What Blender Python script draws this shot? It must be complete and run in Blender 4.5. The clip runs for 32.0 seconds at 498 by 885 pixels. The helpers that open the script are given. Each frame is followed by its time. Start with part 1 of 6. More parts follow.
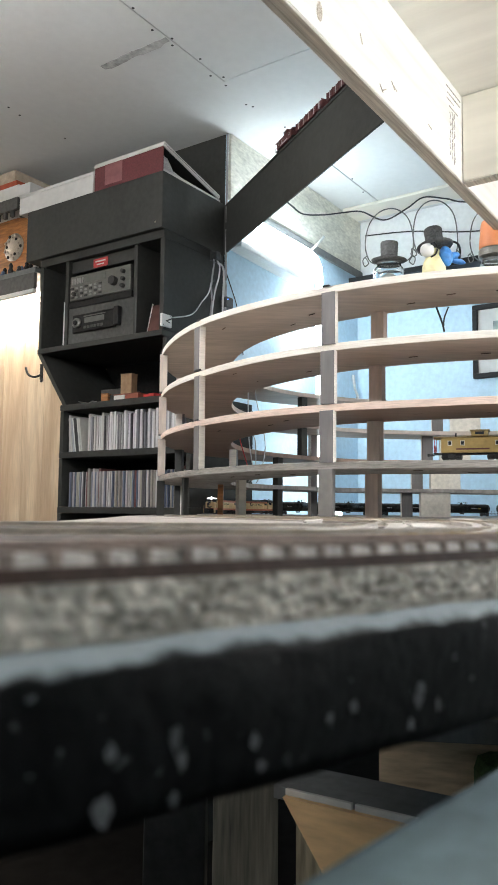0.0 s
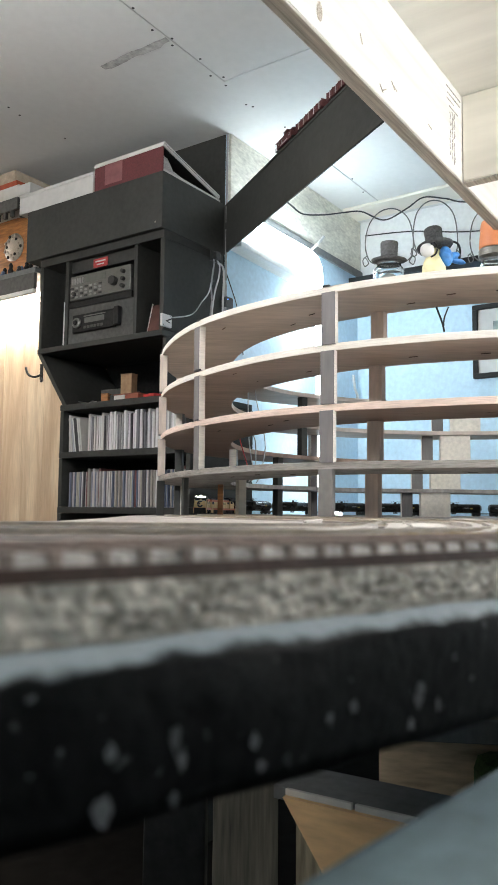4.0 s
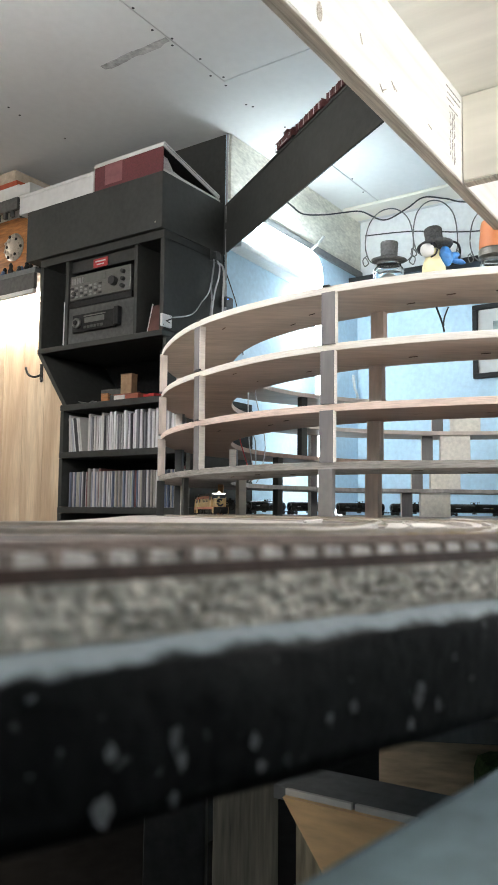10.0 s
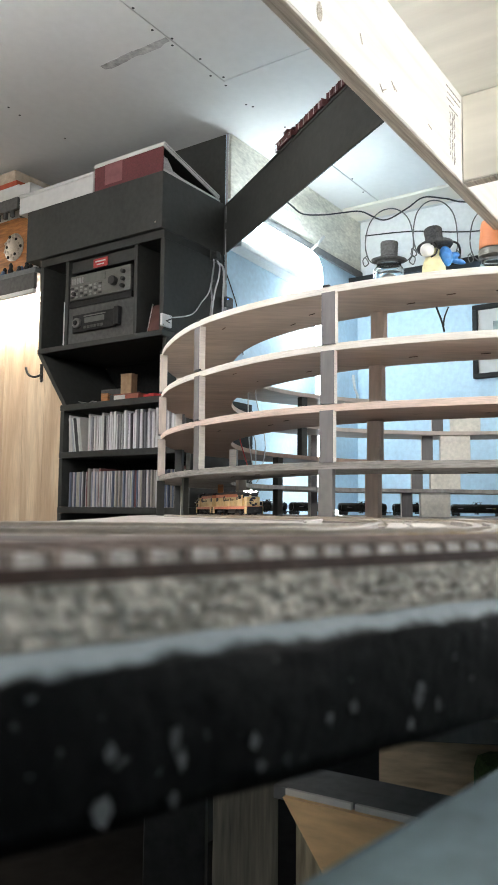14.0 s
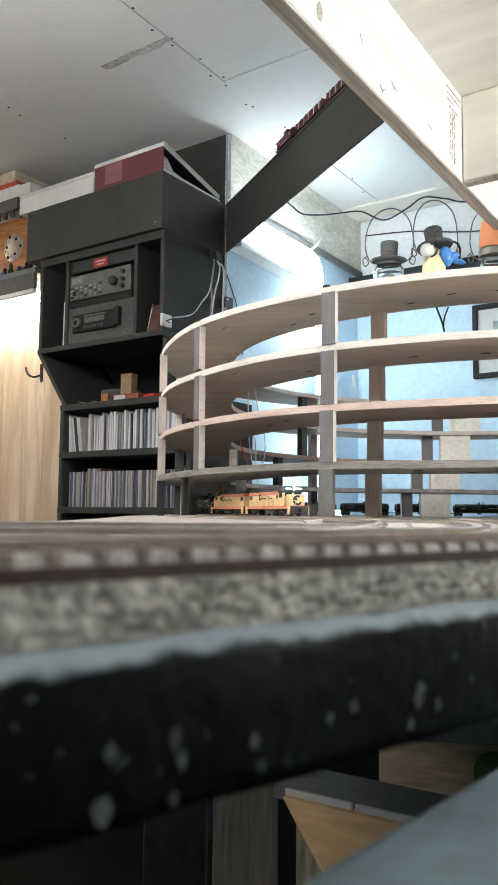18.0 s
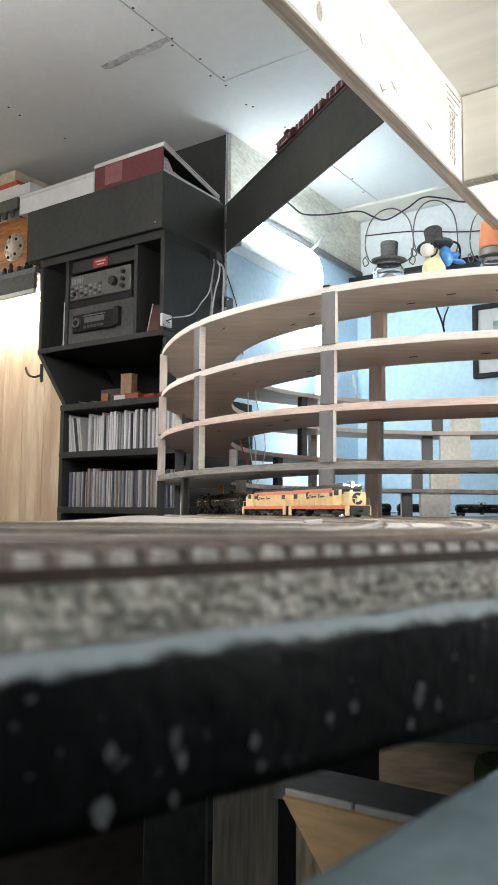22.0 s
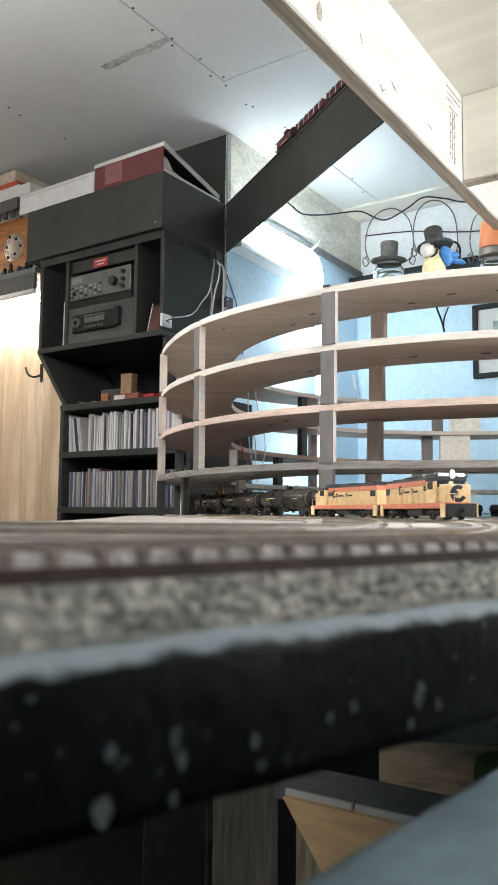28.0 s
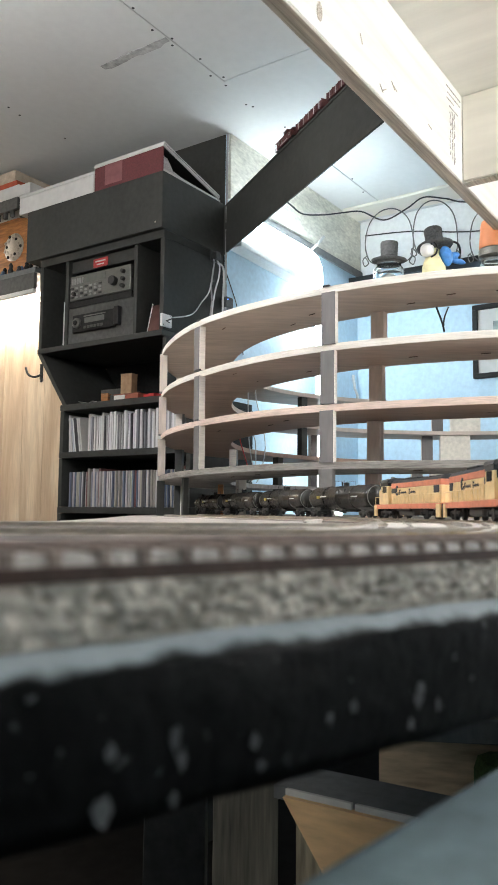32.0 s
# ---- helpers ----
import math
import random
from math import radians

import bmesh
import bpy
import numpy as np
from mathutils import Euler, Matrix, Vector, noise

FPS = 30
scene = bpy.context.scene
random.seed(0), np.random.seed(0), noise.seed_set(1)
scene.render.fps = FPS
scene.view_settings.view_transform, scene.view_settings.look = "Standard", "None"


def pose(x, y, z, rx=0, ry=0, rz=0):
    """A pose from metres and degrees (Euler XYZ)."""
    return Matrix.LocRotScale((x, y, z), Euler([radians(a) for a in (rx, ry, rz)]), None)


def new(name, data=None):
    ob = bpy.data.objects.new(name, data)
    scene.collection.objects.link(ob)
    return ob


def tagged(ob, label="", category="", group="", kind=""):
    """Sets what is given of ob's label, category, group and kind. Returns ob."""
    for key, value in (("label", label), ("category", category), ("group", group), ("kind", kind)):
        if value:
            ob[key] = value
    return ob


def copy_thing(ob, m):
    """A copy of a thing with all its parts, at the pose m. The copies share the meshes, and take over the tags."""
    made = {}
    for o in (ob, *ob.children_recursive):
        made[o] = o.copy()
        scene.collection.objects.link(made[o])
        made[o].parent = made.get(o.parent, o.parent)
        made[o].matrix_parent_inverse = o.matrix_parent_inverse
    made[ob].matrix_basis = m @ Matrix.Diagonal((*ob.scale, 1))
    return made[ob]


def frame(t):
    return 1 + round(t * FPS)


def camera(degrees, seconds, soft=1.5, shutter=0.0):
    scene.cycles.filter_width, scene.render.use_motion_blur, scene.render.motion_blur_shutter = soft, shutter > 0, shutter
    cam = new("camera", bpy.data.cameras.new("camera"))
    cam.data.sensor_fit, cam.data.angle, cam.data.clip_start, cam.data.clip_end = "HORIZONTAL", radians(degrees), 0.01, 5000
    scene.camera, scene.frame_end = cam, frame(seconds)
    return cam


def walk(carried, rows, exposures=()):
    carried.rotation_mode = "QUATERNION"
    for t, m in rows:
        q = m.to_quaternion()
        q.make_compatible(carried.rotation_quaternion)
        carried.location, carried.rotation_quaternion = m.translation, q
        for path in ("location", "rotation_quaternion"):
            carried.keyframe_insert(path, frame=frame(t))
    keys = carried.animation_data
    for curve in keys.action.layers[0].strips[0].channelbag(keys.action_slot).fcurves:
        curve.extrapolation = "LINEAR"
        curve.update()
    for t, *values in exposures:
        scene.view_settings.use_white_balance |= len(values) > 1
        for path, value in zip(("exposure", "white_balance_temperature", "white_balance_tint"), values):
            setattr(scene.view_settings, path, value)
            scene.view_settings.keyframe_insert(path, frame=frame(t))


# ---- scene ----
# ---- plan: the lens stands at the origin of x and y, EYE above the floor; heights below are given from the lens
EYE = 1.05
TURN = 55.4                      # the room's long axis, degrees from x
UP = Matrix.Translation((0, 0, EYE))
ROOM = UP @ pose(0, 0, 0, 0, 0, TURN)

cam = camera(35.57, 32.0, soft=1.6)
cam.data.dof.use_dof = True
cam.data.dof.focus_distance = 1.9
cam.data.dof.aperture_fstop = 38.0
EYE_POSE = pose(0, 0, EYE, 95.15, 0, 0) @ pose(0, 0, 0, 0, 0, 0.6)
walk(cam, [(0.0, EYE_POSE), (32.0, EYE_POSE)], exposures=[(0.0, 0.0), (32.0, 0.0)])

# ---- light
world = bpy.data.worlds.new("world")
scene.world = world
world.use_nodes = True
world.node_tree.nodes["Background"].inputs[0].default_value = (0.75, 0.82, 0.9, 1)
world.node_tree.nodes["Background"].inputs[1].default_value = 0.05



# ---- materials
def material(name, colour, rough=0.6, metal=0.0, scale=40.0, spread=0.12, bump=0.15, stretch=(1, 1, 1), second=None, blotch=4.0, coat=0.0):
    """Base colour varied by a fine grain and by a broad stain, with a light relief."""
    mat = bpy.data.materials.new(name)
    mat.use_nodes = True
    nt = mat.node_tree
    n, link = nt.nodes, nt.links
    bsdf = n["Principled BSDF"]
    coord = n.new("ShaderNodeTexCoord")
    info = n.new("ShaderNodeObjectInfo")
    shift = n.new("ShaderNodeVectorMath")
    shift.operation = "ADD"
    link.new(coord.outputs["Object"], shift.inputs[0])
    push = n.new("ShaderNodeVectorMath")
    push.operation = "SCALE"
    push.inputs[0].default_value = (7.1, 3.3, 5.7)
    link.new(info.outputs["Random"], push.inputs["Scale"])
    link.new(push.outputs[0], shift.inputs[1])
    mapping = n.new("ShaderNodeMapping")
    mapping.inputs["Scale"].default_value = stretch
    link.new(shift.outputs[0], mapping.inputs["Vector"])
    fine = n.new("ShaderNodeTexNoise")
    fine.inputs["Scale"].default_value, fine.inputs["Detail"].default_value = scale, 5
    link.new(mapping.outputs[0], fine.inputs["Vector"])
    broad = n.new("ShaderNodeTexNoise")
    broad.inputs["Scale"].default_value, broad.inputs["Detail"].default_value = blotch, 3
    link.new(mapping.outputs[0], broad.inputs["Vector"])
    mix = n.new("ShaderNodeMix")
    mix.data_type = "FLOAT"
    mix.inputs[0].default_value = 0.45
    link.new(fine.outputs["Fac"], mix.inputs[2])
    link.new(broad.outputs["Fac"], mix.inputs[3])
    ramp = n.new("ShaderNodeValToRGB")
    lo = [c * (1 - 2.2 * spread) for c in colour]
    hi = list(second) if second else [min(1, c * (1 + 1.6 * spread)) for c in colour]
    ramp.color_ramp.elements[0].position, ramp.color_ramp.elements[1].position = 0.33, 0.67
    ramp.color_ramp.elements[0].color, ramp.color_ramp.elements[1].color = (*lo, 1), (*hi, 1)
    link.new(mix.outputs[0], ramp.inputs[0])
    link.new(ramp.outputs[0], bsdf.inputs["Base Color"])
    bsdf.inputs["Roughness"].default_value, bsdf.inputs["Metallic"].default_value = rough, metal
    bsdf.inputs["Coat Weight"].default_value = coat
    if bump:
        b = n.new("ShaderNodeBump")
        b.inputs["Strength"].default_value, b.inputs["Distance"].default_value = bump, 0.002
        link.new(fine.outputs["Fac"], b.inputs["Height"])
        link.new(b.outputs[0], bsdf.inputs["Normal"])
    return mat


def dull(mat, level):
    """Less mirror gloss, as on matt paint."""
    mat.node_tree.nodes["Principled BSDF"].inputs["Specular IOR Level"].default_value = level
    return mat


def figured_wood(name, pale, dark, rough=0.4, flow=2.2, lines=9.0):
    """Board wood with flame figure: long bands bent by slow noise, fine pores, and a few dark knots."""
    mat = material(name, pale, rough, scale=60, spread=0.10, stretch=(3, 3, 0.25), blotch=3, coat=0.2)
    n, link = mat.node_tree.nodes, mat.node_tree.links
    bsdf = n["Principled BSDF"]
    old = bsdf.inputs["Base Color"].links[0].from_socket
    coord, info = n.new("ShaderNodeTexCoord"), n.new("ShaderNodeObjectInfo")
    push = n.new("ShaderNodeVectorMath")
    push.operation = "MULTIPLY_ADD"
    push.inputs[1].default_value = (1, 1, 0.16)
    link.new(coord.outputs["Object"], push.inputs[0])
    shift = n.new("ShaderNodeVectorMath")
    shift.operation = "SCALE"
    shift.inputs[0].default_value = (3.1, 5.3, 2.7)
    link.new(info.outputs["Random"], shift.inputs["Scale"])
    link.new(shift.outputs[0], push.inputs[2])
    slow = n.new("ShaderNodeTexNoise")
    slow.inputs["Scale"].default_value, slow.inputs["Detail"].default_value, slow.inputs["Distortion"].default_value = flow, 2, 0.6
    link.new(push.outputs[0], slow.inputs["Vector"])
    band = n.new("ShaderNodeMath")
    band.operation = "MULTIPLY"
    band.inputs[1].default_value = lines * 6.283
    link.new(slow.outputs["Fac"], band.inputs[0])
    wave = n.new("ShaderNodeMath")
    wave.operation = "SINE"
    link.new(band.outputs[0], wave.inputs[0])
    figure = n.new("ShaderNodeMapRange")
    figure.inputs["From Min"].default_value, figure.inputs["From Max"].default_value = -0.5, 1.0
    figure.inputs["To Max"].default_value = 0.55
    link.new(wave.outputs[0], figure.inputs["Value"])
    tint = n.new("ShaderNodeMix")
    tint.data_type = "RGBA"
    tint.inputs[7].default_value = (*dark, 1)
    link.new(figure.outputs[0], tint.inputs[0])
    link.new(old, tint.inputs[6])
    link.new(tint.outputs[2], bsdf.inputs["Base Color"])
    return mat


def sheen_black(name, top):
    """Black paint, its upper lip's highlight painted as blue-grey wear, chipped at random."""
    mat = material(name, (0.0035, 0.0038, 0.0038), 0.55, scale=220, spread=0.35, bump=0.4, blotch=90)
    n, link = mat.node_tree.nodes, mat.node_tree.links
    bsdf = n["Principled BSDF"]
    coord = n.new("ShaderNodeTexCoord")
    split = n.new("ShaderNodeSeparateXYZ")
    link.new(coord.outputs["Object"], split.inputs[0])
    ragged = n.new("ShaderNodeTexNoise")
    ragged.inputs["Scale"].default_value, ragged.inputs["Detail"].default_value = 130, 6
    link.new(coord.outputs["Object"], ragged.inputs["Vector"])
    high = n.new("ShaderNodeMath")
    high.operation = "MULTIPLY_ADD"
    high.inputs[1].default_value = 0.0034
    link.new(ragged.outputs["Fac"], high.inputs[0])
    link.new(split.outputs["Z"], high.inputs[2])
    # blends by height from black to the lip's painted highlight
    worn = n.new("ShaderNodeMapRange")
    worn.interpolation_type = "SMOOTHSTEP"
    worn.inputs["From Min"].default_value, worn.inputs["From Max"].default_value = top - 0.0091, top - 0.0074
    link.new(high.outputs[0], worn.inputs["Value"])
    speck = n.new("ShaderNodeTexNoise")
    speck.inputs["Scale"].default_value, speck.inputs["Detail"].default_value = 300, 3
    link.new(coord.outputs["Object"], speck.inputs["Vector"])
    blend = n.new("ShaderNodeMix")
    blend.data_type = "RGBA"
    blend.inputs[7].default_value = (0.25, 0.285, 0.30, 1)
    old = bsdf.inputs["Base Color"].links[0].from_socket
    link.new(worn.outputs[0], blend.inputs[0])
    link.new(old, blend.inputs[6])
    chip = n.new("ShaderNodeMapRange")
    chip.inputs["From Min"].default_value, chip.inputs["From Max"].default_value = 0.69, 0.76
    chip.inputs["To Max"].default_value = 0.6
    link.new(speck.outputs["Fac"], chip.inputs["Value"])
    chips = n.new("ShaderNodeMix")
    chips.data_type = "RGBA"
    chips.inputs[7].default_value = (0.12, 0.125, 0.125, 1)
    link.new(chip.outputs[0], chips.inputs[0])
    link.new(blend.outputs[2], chips.inputs[6])
    link.new(chips.outputs[2], bsdf.inputs["Base Color"])
    bsdf.inputs["Specular IOR Level"].default_value = 0.05
    return mat


def glow(name, colour, strength):
    mat = bpy.data.materials.new(name)
    mat.use_nodes = True
    b = mat.node_tree.nodes["Principled BSDF"]
    b.inputs["Base Color"].default_value = (*colour, 1)
    b.inputs["Emission Color"].default_value = (*colour, 1)
    b.inputs["Emission Strength"].default_value = strength
    return mat


def glass_of(name, colour, rough=0.02):
    mat = bpy.data.materials.new(name)
    mat.use_nodes = True
    b = mat.node_tree.nodes["Principled BSDF"]
    b.inputs["Base Color"].default_value = (*colour, 1)
    b.inputs["Roughness"].default_value, b.inputs["Transmission Weight"].default_value = rough, 1.0
    return mat


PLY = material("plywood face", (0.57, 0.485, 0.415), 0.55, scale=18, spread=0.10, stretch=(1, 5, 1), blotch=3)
BENCH_PLY = material("pale bench plywood", (0.84, 0.825, 0.76), 0.6, scale=7, spread=0.05, stretch=(6, 0.45, 1), blotch=2.5)
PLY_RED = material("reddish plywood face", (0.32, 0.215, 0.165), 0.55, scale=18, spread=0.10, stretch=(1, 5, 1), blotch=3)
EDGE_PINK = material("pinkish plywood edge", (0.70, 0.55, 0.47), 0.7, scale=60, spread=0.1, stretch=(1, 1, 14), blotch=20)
EDGE_GREY = material("grey plywood edge", (0.27, 0.25, 0.23), 0.7, scale=60, spread=0.2, stretch=(1, 1, 10), blotch=14)
INNER_POST = material("tan post wood", (0.72, 0.58, 0.49), 0.6, scale=40, spread=0.09, stretch=(3, 3, 0.6))
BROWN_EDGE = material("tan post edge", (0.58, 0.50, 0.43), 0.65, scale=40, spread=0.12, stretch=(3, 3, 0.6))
PLY_GREY = material("grey plywood", (0.33, 0.305, 0.28), 0.7, scale=25, spread=0.2, stretch=(3, 3, 1), blotch=5)
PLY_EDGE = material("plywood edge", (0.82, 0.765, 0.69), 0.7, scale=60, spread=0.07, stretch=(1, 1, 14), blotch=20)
SLOT_BROWN = material("torn dark veneer", (0.12, 0.08, 0.06), 0.8, scale=90, spread=0.3)
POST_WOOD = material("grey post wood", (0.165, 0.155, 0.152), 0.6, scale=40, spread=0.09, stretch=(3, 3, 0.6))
PALE_WOOD = material("pale softwood", (0.75, 0.71, 0.63), 0.6, scale=16, spread=0.09, stretch=(0.4, 5, 5), blotch=2)
BENCH_BOARD = material("pale planed softwood", (0.77, 0.76, 0.70), 0.6, scale=16, spread=0.08, stretch=(0.4, 5, 5), blotch=2)
BLACK_PAINT = dull(material("black painted board", (0.040, 0.041, 0.037), 0.6, scale=60, spread=0.11, bump=0.12, blotch=5), 0.35)
BLACK_SATIN = dull(material("black satin paint", (0.014, 0.014, 0.014), 0.5, scale=80, spread=0.3), 0.25)
CEILING = material("ceiling board", (0.72, 0.72, 0.70), 0.85, scale=35, spread=0.018, bump=0.1, blotch=1.2)
BLUE_WALL = material("pale blue wall paint", (0.56, 0.735, 0.86), 0.75, scale=50, spread=0.06, bump=0.15, blotch=2)
PINE_PANEL = figured_wood("varnished pine panel", (0.72, 0.585, 0.43), (0.40, 0.245, 0.135), flow=7.0, lines=2.2)
HOMASOTE = material("pressed fibre board", (0.35, 0.305, 0.24), 0.95, scale=480, spread=0.36, bump=1.0, second=(0.64, 0.58, 0.49), blotch=190, stretch=(0.75, 0.75, 1.2))
BALLAST_TOP = material("fibre board top", (0.37, 0.335, 0.305), 0.85, scale=60, spread=0.16, bump=0.1, blotch=9)
GREY_TIE = material("weathered grey tie", (0.47, 0.43, 0.385), 0.6, scale=200, spread=0.2)
CORK = material("grey cork roadbed", (0.215, 0.19, 0.175), 0.75, scale=120, spread=0.12, blotch=12)
# near black: the shade under the layout is put into the floor's colour
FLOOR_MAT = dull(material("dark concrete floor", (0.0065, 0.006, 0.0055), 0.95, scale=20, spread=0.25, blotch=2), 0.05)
WHITE_WALL = material("white wall paint", (0.86, 0.87, 0.87), 0.75, scale=50, spread=0.04, bump=0.15, blotch=2)
CROSS_WOOD = material("cream cross board", (0.83, 0.785, 0.69), 0.6, scale=6, spread=0.06, stretch=(1, 0.5, 5), blotch=3)
BAND_EDGE = material("grey-brown plywood edge", (0.50, 0.465, 0.40), 0.7, scale=50, spread=0.22, stretch=(0.3, 8, 1))
TURF = material("straw yellow turf", (0.44, 0.32, 0.13), 0.95, scale=300, spread=0.35, bump=0.8)
PALE_DULL = material("dull pale ground", (0.47, 0.435, 0.40), 0.85, scale=160, spread=0.14, blotch=30)
PALE_BRIGHT = material("bright pale ground", (0.58, 0.54, 0.50), 0.8, scale=140, spread=0.10, blotch=30)
GREY_CABLE = material("grey cable sheath", (0.34, 0.34, 0.34), 0.5, scale=90, spread=0.1)
HANDLE_WIRE = material("dull grey wire", (0.15, 0.15, 0.15), 0.5, 0.4, scale=200, spread=0.2)
STONE_PLATE = material("mottled beam board", (0.84, 0.81, 0.71), 0.85, scale=60, spread=0.13, bump=0.4, blotch=14, stretch=(0.6, 1, 1.6))
DARK_GREY_WOOD = material("dark grey wood", (0.17, 0.16, 0.15), 0.65, scale=40, spread=0.15)
RAIL_BROWN = material("weathered brown rail", (0.22, 0.165, 0.14), 0.7, 0.1, scale=200, spread=0.2)
DARK_STEEL = material("dark steel", (0.05, 0.05, 0.05), 0.45, 0.6, scale=120, spread=0.2)
RAIL_METAL = material("nickel silver rail", (0.55, 0.50, 0.43), 0.3, 0.9, scale=200, spread=0.1)
BALLAST_PALE = material("pale ballast", (0.39, 0.355, 0.32), 0.8, scale=600, spread=0.2, bump=0.6, blotch=120)
TIE_WORN = material("worn brown tie", (0.20, 0.155, 0.13), 0.9, scale=300, spread=0.25)
TIE_BROWN = material("brown plastic tie", (0.036, 0.018, 0.012), 0.9, scale=300, spread=0.25)
WHITE_CARD = material("white card", (0.62, 0.61, 0.58), 0.7, scale=40, spread=0.035)
MAROON = material("maroon binder cloth", (0.135, 0.032, 0.035), 0.6, scale=200, spread=0.12, blotch=6)
PAPER = material("paper edges", (0.55, 0.54, 0.52), 0.8, scale=120, spread=0.18, stretch=(1, 1, 9))
BRUSHED = material("brushed silver panel", (0.17, 0.17, 0.155), 0.4, 0.5, scale=150, spread=0.1, stretch=(1, 0.2, 4))
KEY_GREY = material("grey radio key", (0.30, 0.30, 0.28), 0.5, scale=200, spread=0.15)
DARK_PLASTIC = material("dark grey plastic", (0.035, 0.035, 0.034), 0.4, scale=150, spread=0.2)
GREY_PANEL = material("charcoal panel", (0.072, 0.072, 0.067), 0.55, scale=70, spread=0.2)
WHITE_PLASTIC = material("white plastic", (0.72, 0.72, 0.70), 0.35, scale=90, spread=0.04)
WHITE_CABLE = material("white cable sheath", (0.6, 0.6, 0.6), 0.5, scale=90, spread=0.08)
BLACK_CABLE = material("black cable sheath", (0.02, 0.02, 0.022), 0.5, scale=90, spread=0.15)
RED_LABEL = material("red label", (0.5, 0.04, 0.04), 0.5, scale=90, spread=0.1)
CARDBOARD = material("brown cardboard", (0.33, 0.21, 0.12), 0.8, scale=60, spread=0.12)
RED_BROWN = material("red-brown lacquer", (0.30, 0.09, 0.055), 0.5, scale=60, spread=0.15)
ORANGE_WOOD = material("orange stained wood", (0.42, 0.17, 0.05), 0.45, scale=24, spread=0.25, stretch=(1, 1, 6))
STAMP_INK = material("faded ink", (0.42, 0.40, 0.365), 0.8, scale=200, spread=0.3)
KNOT = material("wood knot", (0.46, 0.41, 0.33), 0.6, scale=80, spread=0.3)
CHIP = material("bare chipped fibre", (0.125, 0.133, 0.135), 0.8, scale=150, spread=0.2)
SLATE = material("blue-grey painted board", (0.105, 0.15, 0.165), 0.6, scale=120, spread=0.2, blotch=25)
GREY_SHELF = material("grey painted shelf", (0.13, 0.135, 0.135), 0.5, scale=60, spread=0.15)
TAPE = material("torn grey joint tape", (0.50, 0.495, 0.475), 0.85, scale=60, spread=0.2)
MIRROR_GLASS = glass_of("clear glass", (0.95, 0.97, 0.97))


def random_colours(name, stops, rough=0.35):
    """One colour for each object, picked from the stops."""
    mat = material(name, (0.5, 0.5, 0.5), rough, scale=90, spread=0.1, bump=0.0)
    n, link = mat.node_tree.nodes, mat.node_tree.links
    info = n.new("ShaderNodeObjectInfo")
    ramp = n.new("ShaderNodeValToRGB")
    ramp.color_ramp.interpolation = "CONSTANT"
    while len(ramp.color_ramp.elements) < len(stops):
        ramp.color_ramp.elements.new(0.5)
    for k, c in enumerate(stops):
        ramp.color_ramp.elements[k].position = k / len(stops)
        ramp.color_ramp.elements[k].color = (*c, 1)
    link.new(info.outputs["Random"], ramp.inputs[0])
    old = n["Principled BSDF"].inputs["Base Color"].links[0].from_socket
    mix = n.new("ShaderNodeMix")
    mix.data_type, mix.blend_type = "RGBA", "MULTIPLY"
    mix.inputs[0].default_value = 0.5
    link.new(ramp.outputs[0], mix.inputs[6])
    link.new(old, mix.inputs[7])
    link.new(mix.outputs[2], n["Principled BSDF"].inputs["Base Color"])
    return mat


CASE_PALE = random_colours("pale disc spines", [(0.85, 0.85, 0.83), (0.35, 0.35, 0.35), (0.72, 0.7, 0.66), (0.9, 0.9, 0.9), (0.22, 0.22, 0.23), (0.8, 0.78, 0.76), (0.5, 0.51, 0.53), (0.06, 0.06, 0.065), (0.75, 0.75, 0.75)])
CASE_MIXED = random_colours("mixed disc spines", [(0.55, 0.54, 0.52), (0.12, 0.12, 0.13), (0.3, 0.32, 0.38), (0.7, 0.69, 0.66), (0.10, 0.13, 0.20), (0.40, 0.37, 0.33), (0.22, 0.09, 0.085), (0.5, 0.48, 0.40), (0.2, 0.24, 0.31), (0.62, 0.6, 0.6)])


# ---- building helpers
def mesh_of(bm, name, mat, smooth=False):
    bmesh.ops.recalc_face_normals(bm, faces=bm.faces)
    me = bpy.data.meshes.new(name)
    bm.to_mesh(me)
    bm.free()
    if mat:
        me.materials.append(mat)
    if smooth:
        for p in me.polygons:
            p.use_smooth = True
    return me


def part(name, bm, mat, parent, label="", m=None, smooth=False):
    ob = new(name, mesh_of(bm, name, mat, smooth))
    ob.parent = parent
    if m is not None:
        ob.matrix_basis = m
    return tagged(ob, label)


def thing(name, m, label, category, group="", kind=""):
    ob = new(name)
    ob.empty_display_size = 0.05
    ob.matrix_basis = m
    return tagged(ob, label, category, group, kind)


def solid(name, bm, mat, m, label, category, group="", kind="", smooth=False):
    ob = new(name, mesh_of(bm, name, mat, smooth))
    ob.matrix_basis = m
    return tagged(ob, label, category, group, kind)


def box(x0, x1, y0, y1, z0, z1, bevel=0.0, bm=None, m=None):
    """A box, with its edges rounded by bevel; added to bm if that is given."""
    b = bmesh.new()
    bmesh.ops.create_cube(b, size=1)
    for v in b.verts:
        v.co = Vector(((x0 + x1) / 2 + v.co.x * (x1 - x0), (y0 + y1) / 2 + v.co.y * (y1 - y0), (z0 + z1) / 2 + v.co.z * (z1 - z0)))
    if bevel:
        bmesh.ops.bevel(b, geom=list(b.edges), offset=bevel, segments=2, affect="EDGES", profile=0.5)
    if m is not None:
        bmesh.ops.transform(b, matrix=m, verts=b.verts)
    return join(bm, b)


def join(bm, b):
    if bm is None:
        return b
    me = bpy.data.meshes.new("tmp")
    b.to_mesh(me)
    b.free()
    bm.from_mesh(me)
    bpy.data.meshes.remove(me)
    return bm


